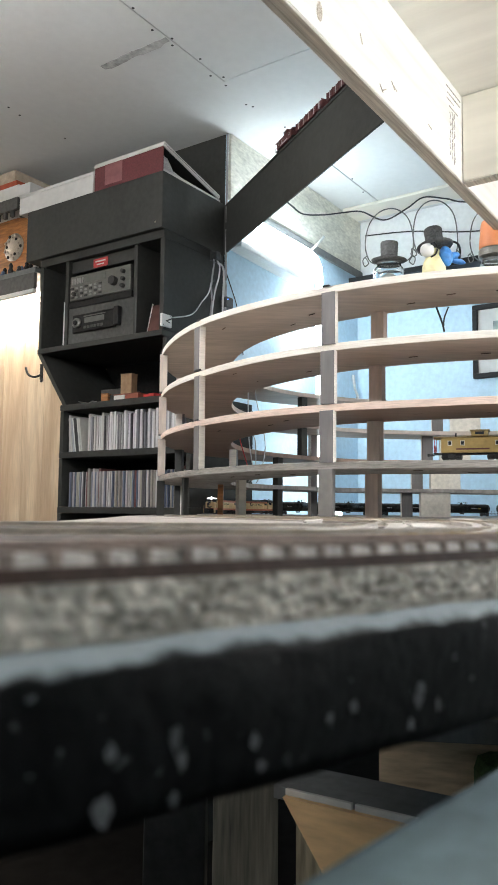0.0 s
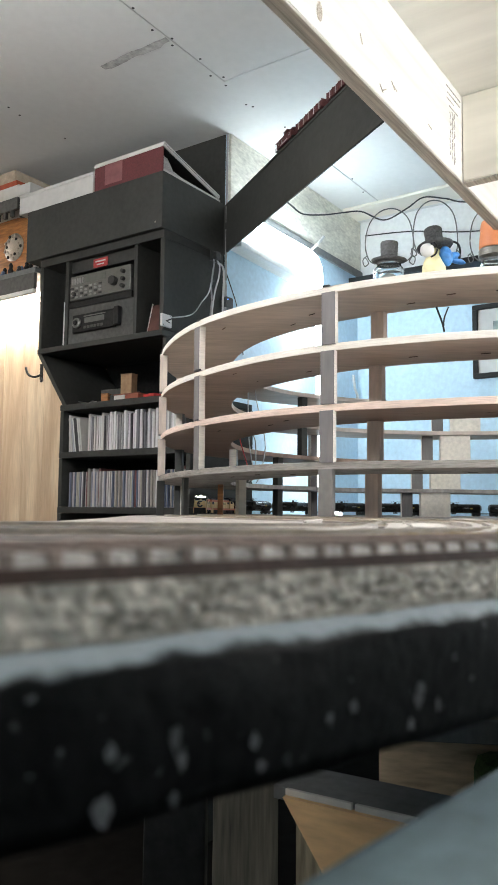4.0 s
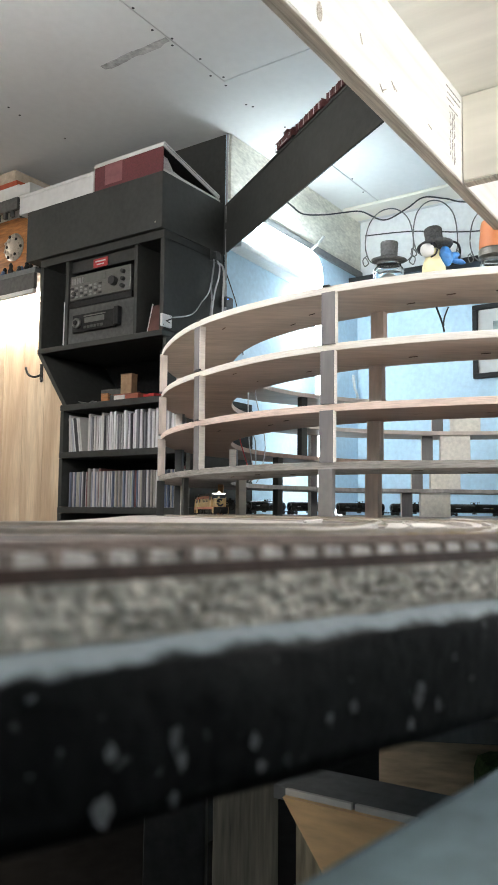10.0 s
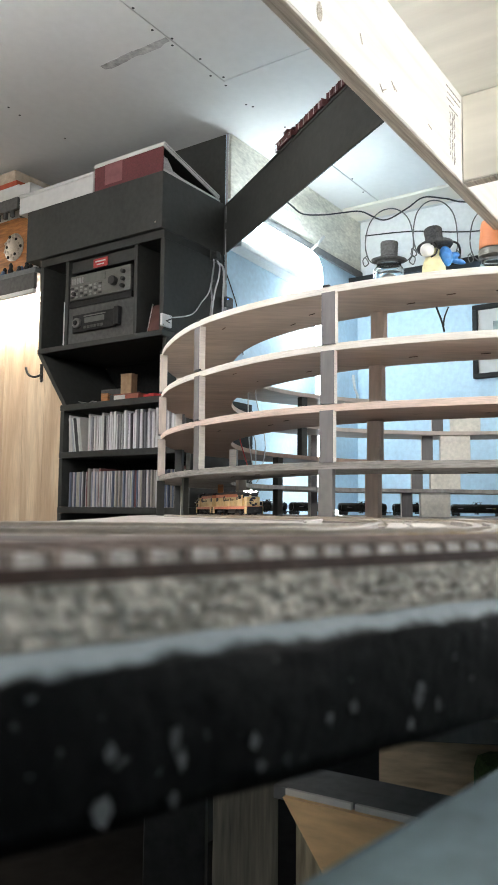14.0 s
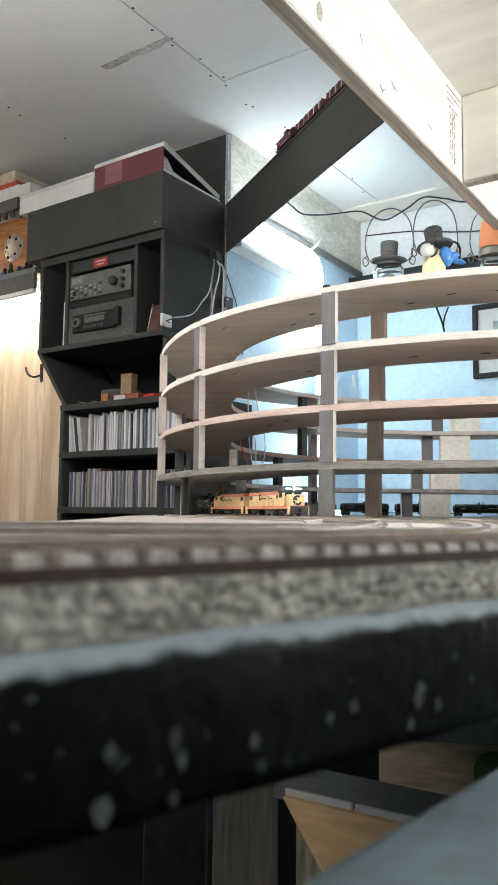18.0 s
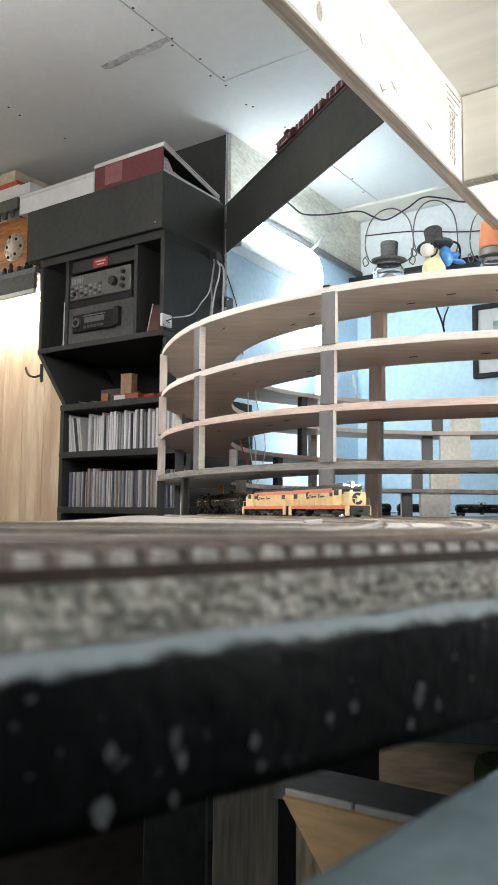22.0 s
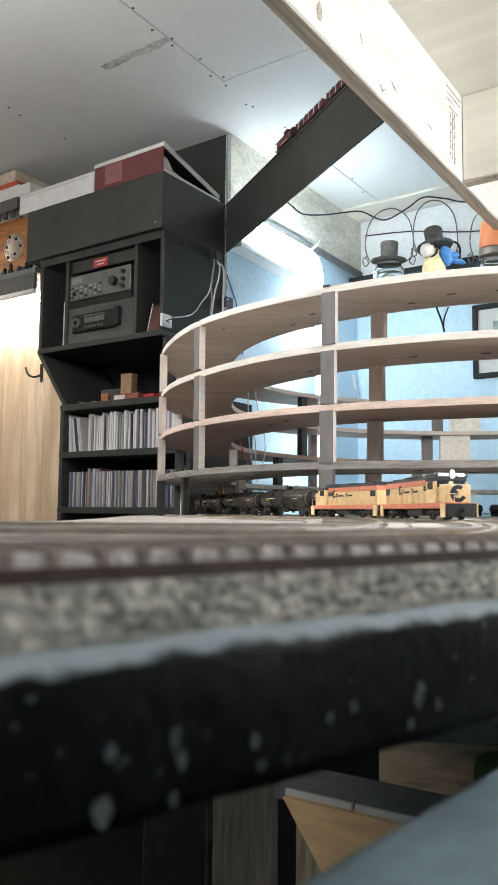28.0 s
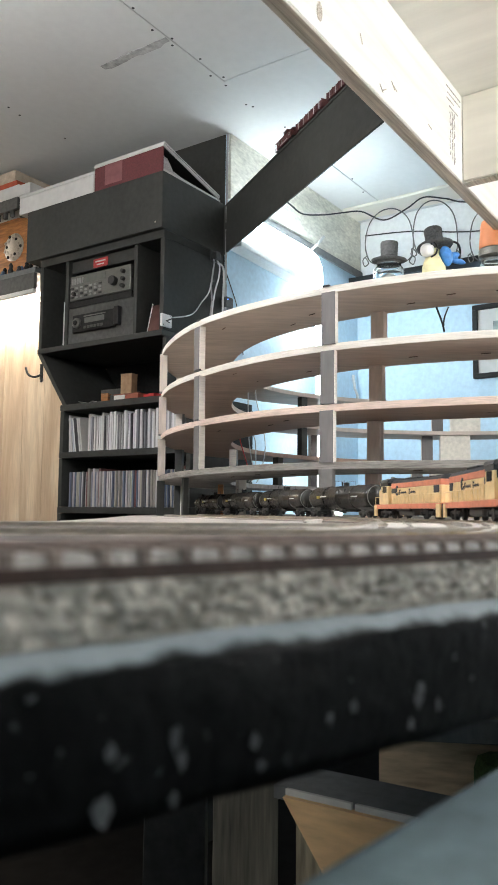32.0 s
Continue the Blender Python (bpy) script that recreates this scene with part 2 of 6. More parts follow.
def rod(a, b, r, n=12, bm=None, r2=None):
    """A round bar from a to b."""
    a, b = Vector(a), Vector(b)
    o = bmesh.new()
    bmesh.ops.create_cone(o, cap_ends=True, segments=n, radius1=r, radius2=r if r2 is None else r2, depth=(b - a).length)
    turn = (b - a).to_track_quat("Z", "Y").to_matrix().to_4x4()
    bmesh.ops.transform(o, matrix=Matrix.Translation((a + b) / 2) @ turn, verts=o.verts)
    return join(bm, o)


def lathe(profile, n=24, bm=None, m=None):
    """A turned body: (radius, height) from bottom to top round z."""
    o = bmesh.new()
    rings = []
    for r, z in profile:
        rings.append([o.verts.new((r * math.cos(k * 2 * math.pi / n), r * math.sin(k * 2 * math.pi / n), z)) for k in range(n)])
    for low, high in zip(rings, rings[1:]):
        for k in range(n):
            o.faces.new((low[k], low[(k + 1) % n], high[(k + 1) % n], high[k]))
    o.faces.new(rings[0][::-1])
    o.faces.new(rings[-1])
    if m is not None:
        bmesh.ops.transform(o, matrix=m, verts=o.verts)
    return join(bm, o)


def prism(points, z0, z1, bm=None, m=None):
    """An upright body on an outline of (x, y)."""
    o = bmesh.new()
    low = [o.verts.new((x, y, z0)) for x, y in points]
    high = [o.verts.new((x, y, z1)) for x, y in points]
    o.faces.new(low[::-1])
    o.faces.new(high)
    for k in range(len(points)):
        j = (k + 1) % len(points)
        o.faces.new((low[k], low[j], high[j], high[k]))
    if m is not None:
        bmesh.ops.transform(o, matrix=m, verts=o.verts)
    return join(bm, o)


def ring(r0, r1, z0, z1, n=144, bm=None, a0=0.0, a1=360.0):
    """A flat annulus (or a stretch of one) with thickness."""
    o = bmesh.new()
    whole = a1 - a0 > 359.9
    rows = []
    for k in range(n if whole else n + 1):
        a = radians(a0 + (a1 - a0) * k / n)
        c, s = math.cos(a), math.sin(a)
        rows.append([o.verts.new((r * c, r * s, z)) for r, z in ((r0, z0), (r1, z0), (r1, z1), (r0, z1))])
    for k in range(len(rows) - (0 if whole else 1)):
        p, q = rows[k], rows[(k + 1) % len(rows)]
        for i in range(4):
            j = (i + 1) % 4
            o.faces.new((p[i], p[j], q[j], q[i]))
    if not whole:
        o.faces.new(rows[0][::-1])
        o.faces.new(rows[-1])
    return join(bm, o)


def wire(points, r, n=6, bm=None):
    """A round wire that runs smoothly through the points."""
    pts = [Vector(p) for p in points]
    fine = []
    for k in range(len(pts) - 1):
        p0, p1, p2, p3 = pts[max(k - 1, 0)], pts[k], pts[k + 1], pts[min(k + 2, len(pts) - 1)]
        for i in range(6):
            t = i / 6
            fine.append(0.5 * (2 * p1 + (p2 - p0) * t + (2 * p0 - 5 * p1 + 4 * p2 - p3) * t * t + (3 * p1 - p0 - 3 * p2 + p3) * t ** 3))
    fine.append(pts[-1])
    o = bmesh.new()
    rows = []
    for k, p in enumerate(fine):
        way = fine[min(k + 1, len(fine) - 1)] - fine[max(k - 1, 0)]
        turn = way.to_track_quat("Z", "Y").to_matrix()
        rows.append([o.verts.new(p + turn @ Vector((r * math.cos(2 * math.pi * i / n), r * math.sin(2 * math.pi * i / n), 0))) for i in range(n)])
    for a, b in zip(rows, rows[1:]):
        for i in range(n):
            o.faces.new((a[i], a[(i + 1) % n], b[(i + 1) % n], b[i]))
    o.faces.new(rows[0][::-1])
    o.faces.new(rows[-1])
    return join(bm, o)


# ---- the room: x runs along the beam wall, y to the cabinets' side, heights from the lens
CEIL = 1.435
FLOOR = -EYE
WALL_Y, WALL_X, FACE_X = 1.695, 3.381, 2.285


def sheet(x0, x1, y0, y1, bm):
    return box(x0, x1, y0, y1, CEIL, CEIL + 0.012, 0.0, bm)


bm = box(-3.2, 3.5, -2.7, 4.6, CEIL + 0.013, CEIL + 0.08)
G = 0.0022
for x0, x1, y0, y1 in ((-3.2, -0.46, 1.485, 4.6), (-0.46, 1.705, 1.485, 4.6), (1.705, 3.5, 1.485, 4.6), (-3.2, -0.43, 0.266, 1.485), (-0.43, 1.983, 0.266, 1.485), (1.983, 3.5, 0.266, 1.485), (-3.2, 1.1, -2.7, 0.266), (1.1, 3.5, -2.7, 0.266)):
    sheet(x0 + G, x1 - G, y0 + G, y1 - G, bm)
box(1.99, 2.47, 1.485 - G, 1.485 + G, CEIL, CEIL + 0.011, 0.0, bm)      # filled joints
box(1.705 - G, 1.705 + G, 1.76, 4.598, CEIL, CEIL + 0.011, 0.0, bm)
solid("ceiling", bm, CEILING, ROOM, "white plasterboard ceiling with visible seams", "ceiling", kind="structure")
solid("floor", box(-3.2, 3.5, -2.7, 4.6, FLOOR - 0.1, FLOOR), FLOOR_MAT, ROOM, "concrete floor, coloured near black for the shade under the layout", "floor", kind="structure")
solid("wall_beam_side", box(FACE_X, WALL_X + 0.1, WALL_Y, WALL_Y + 0.1, FLOOR, CEIL), BLUE_WALL, ROOM, "pale blue painted wall behind the helix", "wall", kind="structure")
solid("wall_far", box(WALL_X, WALL_X + 0.1, -2.7, WALL_Y - 0.002, FLOOR, CEIL), BLUE_WALL, ROOM, "pale blue painted far wall", "wall", kind="structure")
solid("wall_behind", box(-3.3, -3.202, -2.7, 4.7, FLOOR, CEIL), BLUE_WALL, ROOM, "pale blue wall behind the layout", "wall", kind="structure")
solid("wall_window_side", box(-3.2, WALL_X, -2.8, -2.702, FLOOR, CEIL), BLUE_WALL, ROOM, "pale blue side wall", "wall", kind="structure")

# pine boards on the wall beside the cabinet
panel_wall = solid("wall_cabinet", box(FACE_X + 0.012, FACE_X + 0.1, WALL_Y + 0.102, 4.6, FLOOR, CEIL), BLACK_PAINT, ROOM, "varnished pine panelled wall", "wall", kind="structure")
solid("wall_panel_side", box(-3.2, FACE_X + 0.1, 4.602, 4.7, FLOOR, CEIL), PINE_PANEL, ROOM, "pine panelled side wall", "wall", kind="structure")
plank_mesh = mesh_of(box(0, 0.011, 0.0006, 0.1394, 0, CEIL - 0.35 - FLOOR, 0.0015), "plank", PINE_PANEL)
for k in range(15):
    ob = new("plank", plank_mesh)
    ob.parent = panel_wall
    ob.matrix_basis = pose(FACE_X, 2.12 + 0.14 * k, FLOOR)
solid("wall_black_face", box(FACE_X - 0.004, FACE_X + 0.008, WALL_Y + 0.002, 2.118, FLOOR, CEIL - 0.002), BLACK_PAINT, ROOM, "black painted wall face behind the cabinet", "wall", kind="structure")

# screw heads and torn tape on the ceiling
for x, y in ((1.534, 1.477), (1.641, 1.499), (1.706, 1.477), (1.733, 1.499), (1.838, 1.472), (1.932, 1.502), (1.962, 1.471), (2.007, 1.495), (2.146, 1.508), (2.171, 1.496), (1.693, 2.228), (1.752, 2.24), (1.965, 2.236), (2.358, 1.478), (2.9, 1.475), (3.05, 1.497)):
    solid("screw_head", lathe([(0.0042, -0.0016), (0.0046, -0.0008), (0.003, 0.0005)], 8), DARK_STEEL, ROOM @ pose(x, y, CEIL), "rusty screw head sunk in the ceiling board", "screw", "ceiling screws")
rnd = random.Random(4)
edge_a = [(1.705 - 0.014 - rnd.uniform(0, 0.006), 1.49 + 0.275 * k / 12) for k in range(13)]
edge_b = [(1.705 + 0.010 + rnd.uniform(-0.006, 0.006), 1.49 + 0.275 * k / 12) for k in range(13)]
o = prism(edge_a + edge_b[::-1], CEIL - 0.0025, CEIL - 0.0008)
solid("joint_tape", o, TAPE, ROOM, "torn grey joint tape on the ceiling seam", "tape")

# the board over the blue wall, the trim on the far wall and the dark shelf that runs along both
solid("trim_beam", box(FACE_X + 0.002, WALL_X - 0.002, WALL_Y - 0.022, WALL_Y - 0.002, 1.18, CEIL - 0.002, 0.002), STONE_PLATE, ROOM, "mottled beige beam board under the ceiling", "trim", kind="structure")
solid("trim_far", box(WALL_X - 0.21, WALL_X - 0.055, -2.6, WALL_Y - 0.03, CEIL - 0.014, CEIL - 0.001, 0.002), CROSS_WOOD, ROOM, "pale bare wood batten flat on the ceiling", "trim", kind="structure")
solid("wall_far_upper", box(WALL_X - 0.006, WALL_X - 0.001, -2.6, WALL_Y - 0.024, 1.1115, CEIL - 0.002), WHITE_WALL, ROOM, "white painted upper part of the far wall", "wall", kind="structure")
shelf = thing("wall_shelf", ROOM @ pose(0, 0, 1.085), "dark painted narrow track shelf along the walls", "shelf")
# narrow grey strip put in for the dark band under the beam board
part("shelf_board", box(FACE_X + 0.2, WALL_X - 0.002, WALL_Y - 0.034, WALL_Y - 0.023, 0.06, 0.094, 0.002), GREY_SHELF, shelf)
part("shelf_board", box(WALL_X - 0.16, WALL_X - 0.003, -2.4, WALL_Y - 0.036, 0.0, 0.025, 0.002), BLACK_SATIN, shelf)
for y in (-1.0, 0.4, 1.3):
    part("bracket", prism([(0, 0), (0.13, 0), (0, -0.10)], -0.01, 0.01, m=Matrix.Translation((WALL_X - 0.004, y, -0.0005)) @ pose(0, 0, 0, 90, 0, 180)), BLACK_SATIN, shelf)

# the tube lamp on the blue wall, with its downward end
TUBE = glow("cold white tube", (0.82, 0.94, 1.0), 42)
DIM_TUBE = glow("dim lower tube", (0.82, 0.94, 1.0), 18)
lamp = thing("tube_lamp", ROOM @ pose(2.38, WALL_Y, 1.06), "lit cold white tube lamp mounted on the blue wall", "lamp")
part("tube", wire([(-0.02, -0.08, 0.035), (0.15, -0.08, 0.035), (0.3, -0.08, 0.035), (0.39, -0.08, 0.033), (0.44, -0.08, 0.022), (0.47, -0.08, -0.01), (0.48, -0.08, -0.06), (0.48, -0.08, -0.2), (0.48, -0.08, -0.30)], 0.017, 12), TUBE, lamp, smooth=True)
part("lower_tube", wire([(0.478, -0.082, -0.303), (0.43, -0.108, -0.40), (0.372, -0.142, -0.60), (0.370, -0.143, -0.85), (0.395, -0.143, -0.98), (0.45, -0.143, -1.04), (0.522, -0.144, -1.062)], 0.014, 12), DIM_TUBE, lamp, "dim lower length of the tube", smooth=True)
part("tube_end", lathe([(0.004, -0.015), (0.011, -0.011), (0.015, 0.0), (0.011, 0.011), (0.004, 0.015)], 16, m=pose(0.539, -0.145, -1.063)), TUBE, lamp, "bright round end of the tube", smooth=True)
part("batten", box(-0.08, 0.446, -0.066, -0.002, -0.074, -0.048, 0.003, m=pose(0, 0, 0, 0, 2.2, 0)), WHITE_PLASTIC, lamp)
part("clip", box(0.1, 0.115, -0.060, -0.003, -0.052, 0.02, 0.002), WHITE_PLASTIC, lamp)
part("clip", box(0.36, 0.375, -0.060, -0.003, -0.062, 0.02, 0.002), WHITE_PLASTIC, lamp)
part("loose_tail", wire([(0.44, -0.05, 0.06), (0.47, -0.08, 0.10), (0.53, -0.075, 0.15)], 0.006, 8), WHITE_PLASTIC, lamp, smooth=True)

# ---- the base board with its fibre-board top
BOARD_Z = -0.0095
ALONG = Vector((0.764, 0.645))         # along the near edge
ACROSS = Vector((-0.645, 0.764))       # from the near edge into the board
NEAR = Vector((0.0, 0.122))


def near_edge(s, d):
    return NEAR + ALONG * s + ACROSS * d


edge_pts = [near_edge(s, 0) for s in (-0.52, -0.3, -0.15, 0, 0.1, 0.25, 0.55)]
OUTLINE = [tuple(p) for p in edge_pts] + [(0.95, 0.62), (1.75, 1.1), (1.75, 2.95), (-0.28, 2.95), (-0.26, 1.70), (-0.195, 1.05), (-0.175, 0.72), (-0.215, 0.62), (-0.75, 0.25)]
base = thing("base_board", UP, "model railway base board, fibre board on black-painted timber", "table")
top = part("top_sheet", prism(OUTLINE, BOARD_Z - 0.0080, BOARD_Z), HOMASOTE, base, "rough grey fibre board top")
top.data.materials.append(BALLAST_TOP)
for face in top.data.polygons:
    if face.normal.z > 0.9:
        face.material_index = 1
part("core_board", prism([(x, y) for x, y in OUTLINE], BOARD_Z - 0.030, BOARD_Z - 0.0082), BLACK_PAINT, base)
# the torn front of the fibre board, pitted and ragged below
o = bmesh.new()
rows = []
for k in range(561):
    s = -0.10 + 0.28 * k / 560
    row = []
    for i in range(17):
        z = -0.0082 * i / 16
        u = Vector((s * 300, z * 420, 3.0))
        d = 0.00045 * noise.noise(u) + 0.0003 * noise.noise(u * 2.3) + 0.00018 * noise.noise(u * 5.1) - 0.0006 + 0.0005 * (i / 16) ** 2
        row.append(o.verts.new((*near_edge(s, d), BOARD_Z + z + (0.0003 if i else 0) + 0.00025 * noise.noise(u * 1.7))))
    rows.append(row)
for p, q in zip(rows, rows[1:]):
    for i in range(16):
        o.faces.new((p[i], q[i], q[i + 1], p[i + 1]))
part("torn_edge", o, HOMASOTE, base, "torn pitted edge of grey fibre board", smooth=True)
# the fascia, its round upper lip coloured as worn to hold a highlight
lip = [(0.0, -0.0308), (-0.004, -0.0308), (-0.0052, -0.0275), (-0.0052, -0.0116), (-0.0047, -0.0106)]
# profile of the lip that carries the painted highlight
worn = [(-0.0047, -0.0106), (-0.0036, -0.0096), (-0.0020, -0.0087), (-0.0008, -0.0082), (0.0, -0.0080)]
o = bmesh.new()
rows = []
rnd = random.Random(9)
for k in range(110):
    s = -0.52 + 1.07 * k / 109
    rows.append([o.verts.new((*near_edge(s, d + rnd.uniform(-0.0003, 0.0003)), BOARD_Z + z + rnd.uniform(-0.0003, 0.0003))) for d, z in lip])
for a, b in zip(rows, rows[1:]):
    for i in range(len(lip) - 1):
        o.faces.new((a[i], b[i], b[i + 1], a[i + 1]))
FASCIA = sheen_black("chipped black paint", BOARD_Z)
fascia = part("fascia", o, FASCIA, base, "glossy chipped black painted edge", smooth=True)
o = bmesh.new()
rows = []
for k in range(110):
    s = -0.52 + 1.07 * k / 109
    rows.append([o.verts.new((*near_edge(s, d + rnd.uniform(-0.0003, 0.0003)), BOARD_Z + z + rnd.uniform(-0.0004, 0.0003))) for d, z in worn])
for a, b in zip(rows, rows[1:]):
    for i in range(len(worn) - 1):
        o.faces.new((a[i], b[i], b[i + 1], a[i + 1]))
part("worn_lip", o, FASCIA, base, "upper lip with a painted blue-grey highlight", smooth=True)
# chipped spots: place along the edge, height under the board's top, breadth in millimetres
spots = [(-0.0277, -0.0279, 1.9), (-0.0169, -0.0286, 1.0), (-0.0169, -0.0207, 1.5), (-0.0157, -0.0236, 1.2), (-0.0118, -0.0208, 0.6), (-0.0337, -0.0199, 0.7), (-0.0268, -0.0208, 1.1), (-0.0376, -0.0211, 0.6), (-0.0194, -0.0245, 0.6), (-0.0028, -0.0236, 1.2), (-0.0017, -0.0273, 1.0), (0.0034, -0.0279, 0.9), (0.0128, -0.0227, 1.0), (0.0185, -0.0218, 1.1), (0.0354, -0.0230, 1.8), (0.0333, -0.0269, 1.2), (0.0410, -0.0246, 1.0), (0.0177, -0.0173, 0.6), (0.0360, -0.0211, 1.3), (0.0461, -0.0168, 0.8), (-0.0376, -0.0125, 0.8)]
for cs, cz, size in spots:
    for k in range(6):
        near = 0 if k == 0 and size > 0.9 else 1
        s, z = cs + near * rnd.gauss(0, 0.00045 * size), min(-0.0125, max(-0.0296, cz + near * rnd.gauss(0, 0.00060 * size)))
        big = size * (0.85 if near == 0 else rnd.uniform(0.10, 0.30))
        p = near_edge(s, -0.0054)
        b = bmesh.new()
        n = 11
        rim = [b.verts.new((rnd.uniform(0.5, 1.1) * 0.001 * big * math.cos(i * 6.283 / n), 0, rnd.uniform(0.6, 1.3) * 0.0012 * big * math.sin(i * 6.283 / n))) for i in range(n)]
        b.faces.new(rim)
        bmesh.ops.solidify(b, geom=list(b.faces), thickness=0.0003)
        part("paint_chip", b, CHIP, fascia, m=pose(p.x, p.y, BOARD_Z + z, 0, 0, math.degrees(math.atan2(ALONG.y, ALONG.x))))
for x, y in ((-0.08, 0.95), (0.8, 0.9), (1.6, 1.4), (1.6, 2.8), (-0.15, 2.8)):
    part("leg", box(x - 0.035, x + 0.035, y - 0.035, y + 0.035, FLOOR, BOARD_Z - 0.0302, 0.003), BLACK_SATIN, base)

# ---- tracks: rails and ties along a line of (x, y)
def resample(points, step):
    """Places and headings at even steps along a smooth line."""
    pts = [Vector(p) for p in points]
    fine = []
    for k in range(len(pts) - 1):
        p0, p1, p2, p3 = pts[max(k - 1, 0)], pts[k], pts[k + 1], pts[min(k + 2, len(pts) - 1)]
        for i in range(40):
            t = i / 40
            fine.append(0.5 * (2 * p1 + (p2 - p0) * t + (2 * p0 - 5 * p1 + 4 * p2 - p3) * t * t + (3 * p1 - p0 - 3 * p2 + p3) * t ** 3))
    fine.append(pts[-1])
    out, need = [], 0.0
    for a, b in zip(fine, fine[1:]):
        d = (b - a).length
        while need <= d and d > 0:
            out.append((a + (b - a) * (need / d), (b - a).normalized()))
            need += step
        need -= d
    return out


def rail_bm(line, offset, z, step=3):
    """A rail with foot, web and head, swept along the line."""
    section = [(-0.0011, 0), (0.0011, 0), (0.0004, 0.0006), (0.0004, 0.0014), (0.0007, 0.0016), (0.0007, 0.0021), (-0.0007, 0.0021), (-0.0007, 0.0016), (-0.0004, 0.0014), (-0.0004, 0.0006)]
    o = bmesh.new()
    rows = []
    picks = line[::step] + ([line[-1]] if (len(line) - 1) % step else [])
    for p, h in picks:
        side = Vector((-h.y, h.x))
        rows.append([o.verts.new((*(p + side * (offset + u)), z + w)) for u, w in section])
    for a, b in zip(rows, rows[1:]):
        for i in range(len(section)):
            j = (i + 1) % len(section)
            o.faces.new((a[i], a[j], b[j], b[i]))
    o.faces.new(rows[0][::-1])
    o.faces.new(rows[-1])
    return o


tie_mesh = mesh_of(box(-0.0010, 0.0010, -0.0155, 0.0150, 0.0016, 0.0042, 0.0002), "tie", TIE_WORN)


def track(label, points, z, single=(), pitch=0.0070, m=UP, tie=None, bed=0.0, rise=0.0, shoulder=False, metal=None, sunk=False):
    """A length of model track; ties within the stretch 'single' are pieces of their own."""
    line = resample(points, pitch)
    tr = thing("track", m, label, "track", "tracks")
    tie = tie or GREY_TIE
    if shoulder:
        o = bmesh.new()
        rows = [[o.verts.new((*(p + Vector((-h.y, h.x)) * d), z + w)) for d, w in ((-0.0160, 0), (-0.0156, 0.0021), (-0.0153, 0.0022), (-0.0149, 0.0038), (0.0145, 0.0039), (0.0154, 0))] for p, h in line[::3]]
        for a, b in zip(rows, rows[1:]):
            for i in range(5):
                f = o.faces.new((a[i], a[i + 1], b[i + 1], b[i]))
                f.material_index = 1 if i in (2, 3) else 0
        bed_part = part("roadbed", o, TIE_BROWN, tr, "pale ballast with brown shoulders")
        bed_part.data.materials.append(BALLAST_PALE)
    if bed:
        o = bmesh.new()
        rows = [[o.verts.new((*(p + Vector((-h.y, h.x)) * d), z + w)) for d, w in ((-0.0175, 0), (-0.0155, bed), (0.0155, bed), (0.0175, 0))] for p, h in line[::4]]
        for a, b in zip(rows, rows[1:]):
            for i in range(3):
                o.faces.new((a[i], a[i + 1], b[i + 1], b[i]))
        part("roadbed", o, CORK, tr, "worn grey cork roadbed")
        z += bed
    for side in (-1, 1):
        part("rail", rail_bm(line, side * 0.0083, z + (0.0023 if not sunk else 0.0) + rise), metal or RAIL_METAL, tr)
    rest = bmesh.new()
    for k, (p, h) in enumerate(line if not sunk else []):
        at = pose(p.x, p.y, z + (0.0021 if shoulder and not single[0] <= k < single[1] else 0), 0, 0, math.degrees(math.atan2(h.y, h.x)) + (k * 37 % 11 - 5) * 0.25)
        if single and single[0] <= k < single[1]:
            ob = new("tie", tie_mesh)
            ob.parent = tr
            ob.matrix_basis = at
        else:
            rest = box(-0.0013, 0.0013, -0.0152, 0.0152, 0.0, 0.0021, 0.0, rest, at) if len(line) < 90 else quick_tie(rest, at)
    if len(rest.verts):
        tagged(part("tie_strip", rest, tie, tr), kind="stuff")
    else:
        rest.free()
    return tr


def quick_tie(bm, at):
    c = [bm.verts.new(at @ Vector((x, y, z))) for z in (0, 0.0021) for x, y in ((-0.0013, -0.0152), (0.0013, -0.0152), (0.0013, 0.0152), (-0.0013, 0.0152))]
    for f in ((3, 2, 1, 0), (4, 5, 6, 7), (0, 1, 5, 4), (1, 2, 6, 5), (2, 3, 7, 6), (3, 0, 4, 7)):
        bm.faces.new([c[i] for i in f])
    return bm


# the main line: the ground loop, the way out, and the bend
RAIL_Z = BOARD_Z + 0.0044
PX, PY, PR = 0.7153, 1.8817, 0.8023
HEAD = Vector((0.3359, -0.9419))
SIDE = Vector((HEAD.y, -HEAD.x))      # to the right of the way out
START = Vector((PX, PY)) + PR * SIDE
STRAIGHT, BEND = 0.5234, 1.2112
TIGHT, EASY, WIDE = 0.0331, 0.4438, 1.7103      # the loop's last stretch, the easier curve before it and that curve's radius


def on_track(s):
    """Place and heading on the main line, s metres past the end of the loop."""
    if s <= 0:
        a, p = math.atan2(SIDE.y, SIDE.x), START
        for r, most in ((PR, TIGHT), (WIDE, EASY), (PR, 9.0)):
            b = a - min(-s, most) / r
            p = p - r * Vector((math.cos(a), math.sin(a))) + r * Vector((math.cos(b), math.sin(b)))
            s, a = min(0.0, s + most), b
        return p, Vector((-math.sin(a), math.cos(a)))
    if s <= STRAIGHT:
        return START + HEAD * s, HEAD
    a = (s - STRAIGHT) / BEND
    return START + HEAD * STRAIGHT + SIDE * BEND * (1 - math.cos(a)) + HEAD * BEND * math.sin(a), HEAD * math.cos(a) + SIDE * math.sin(a)


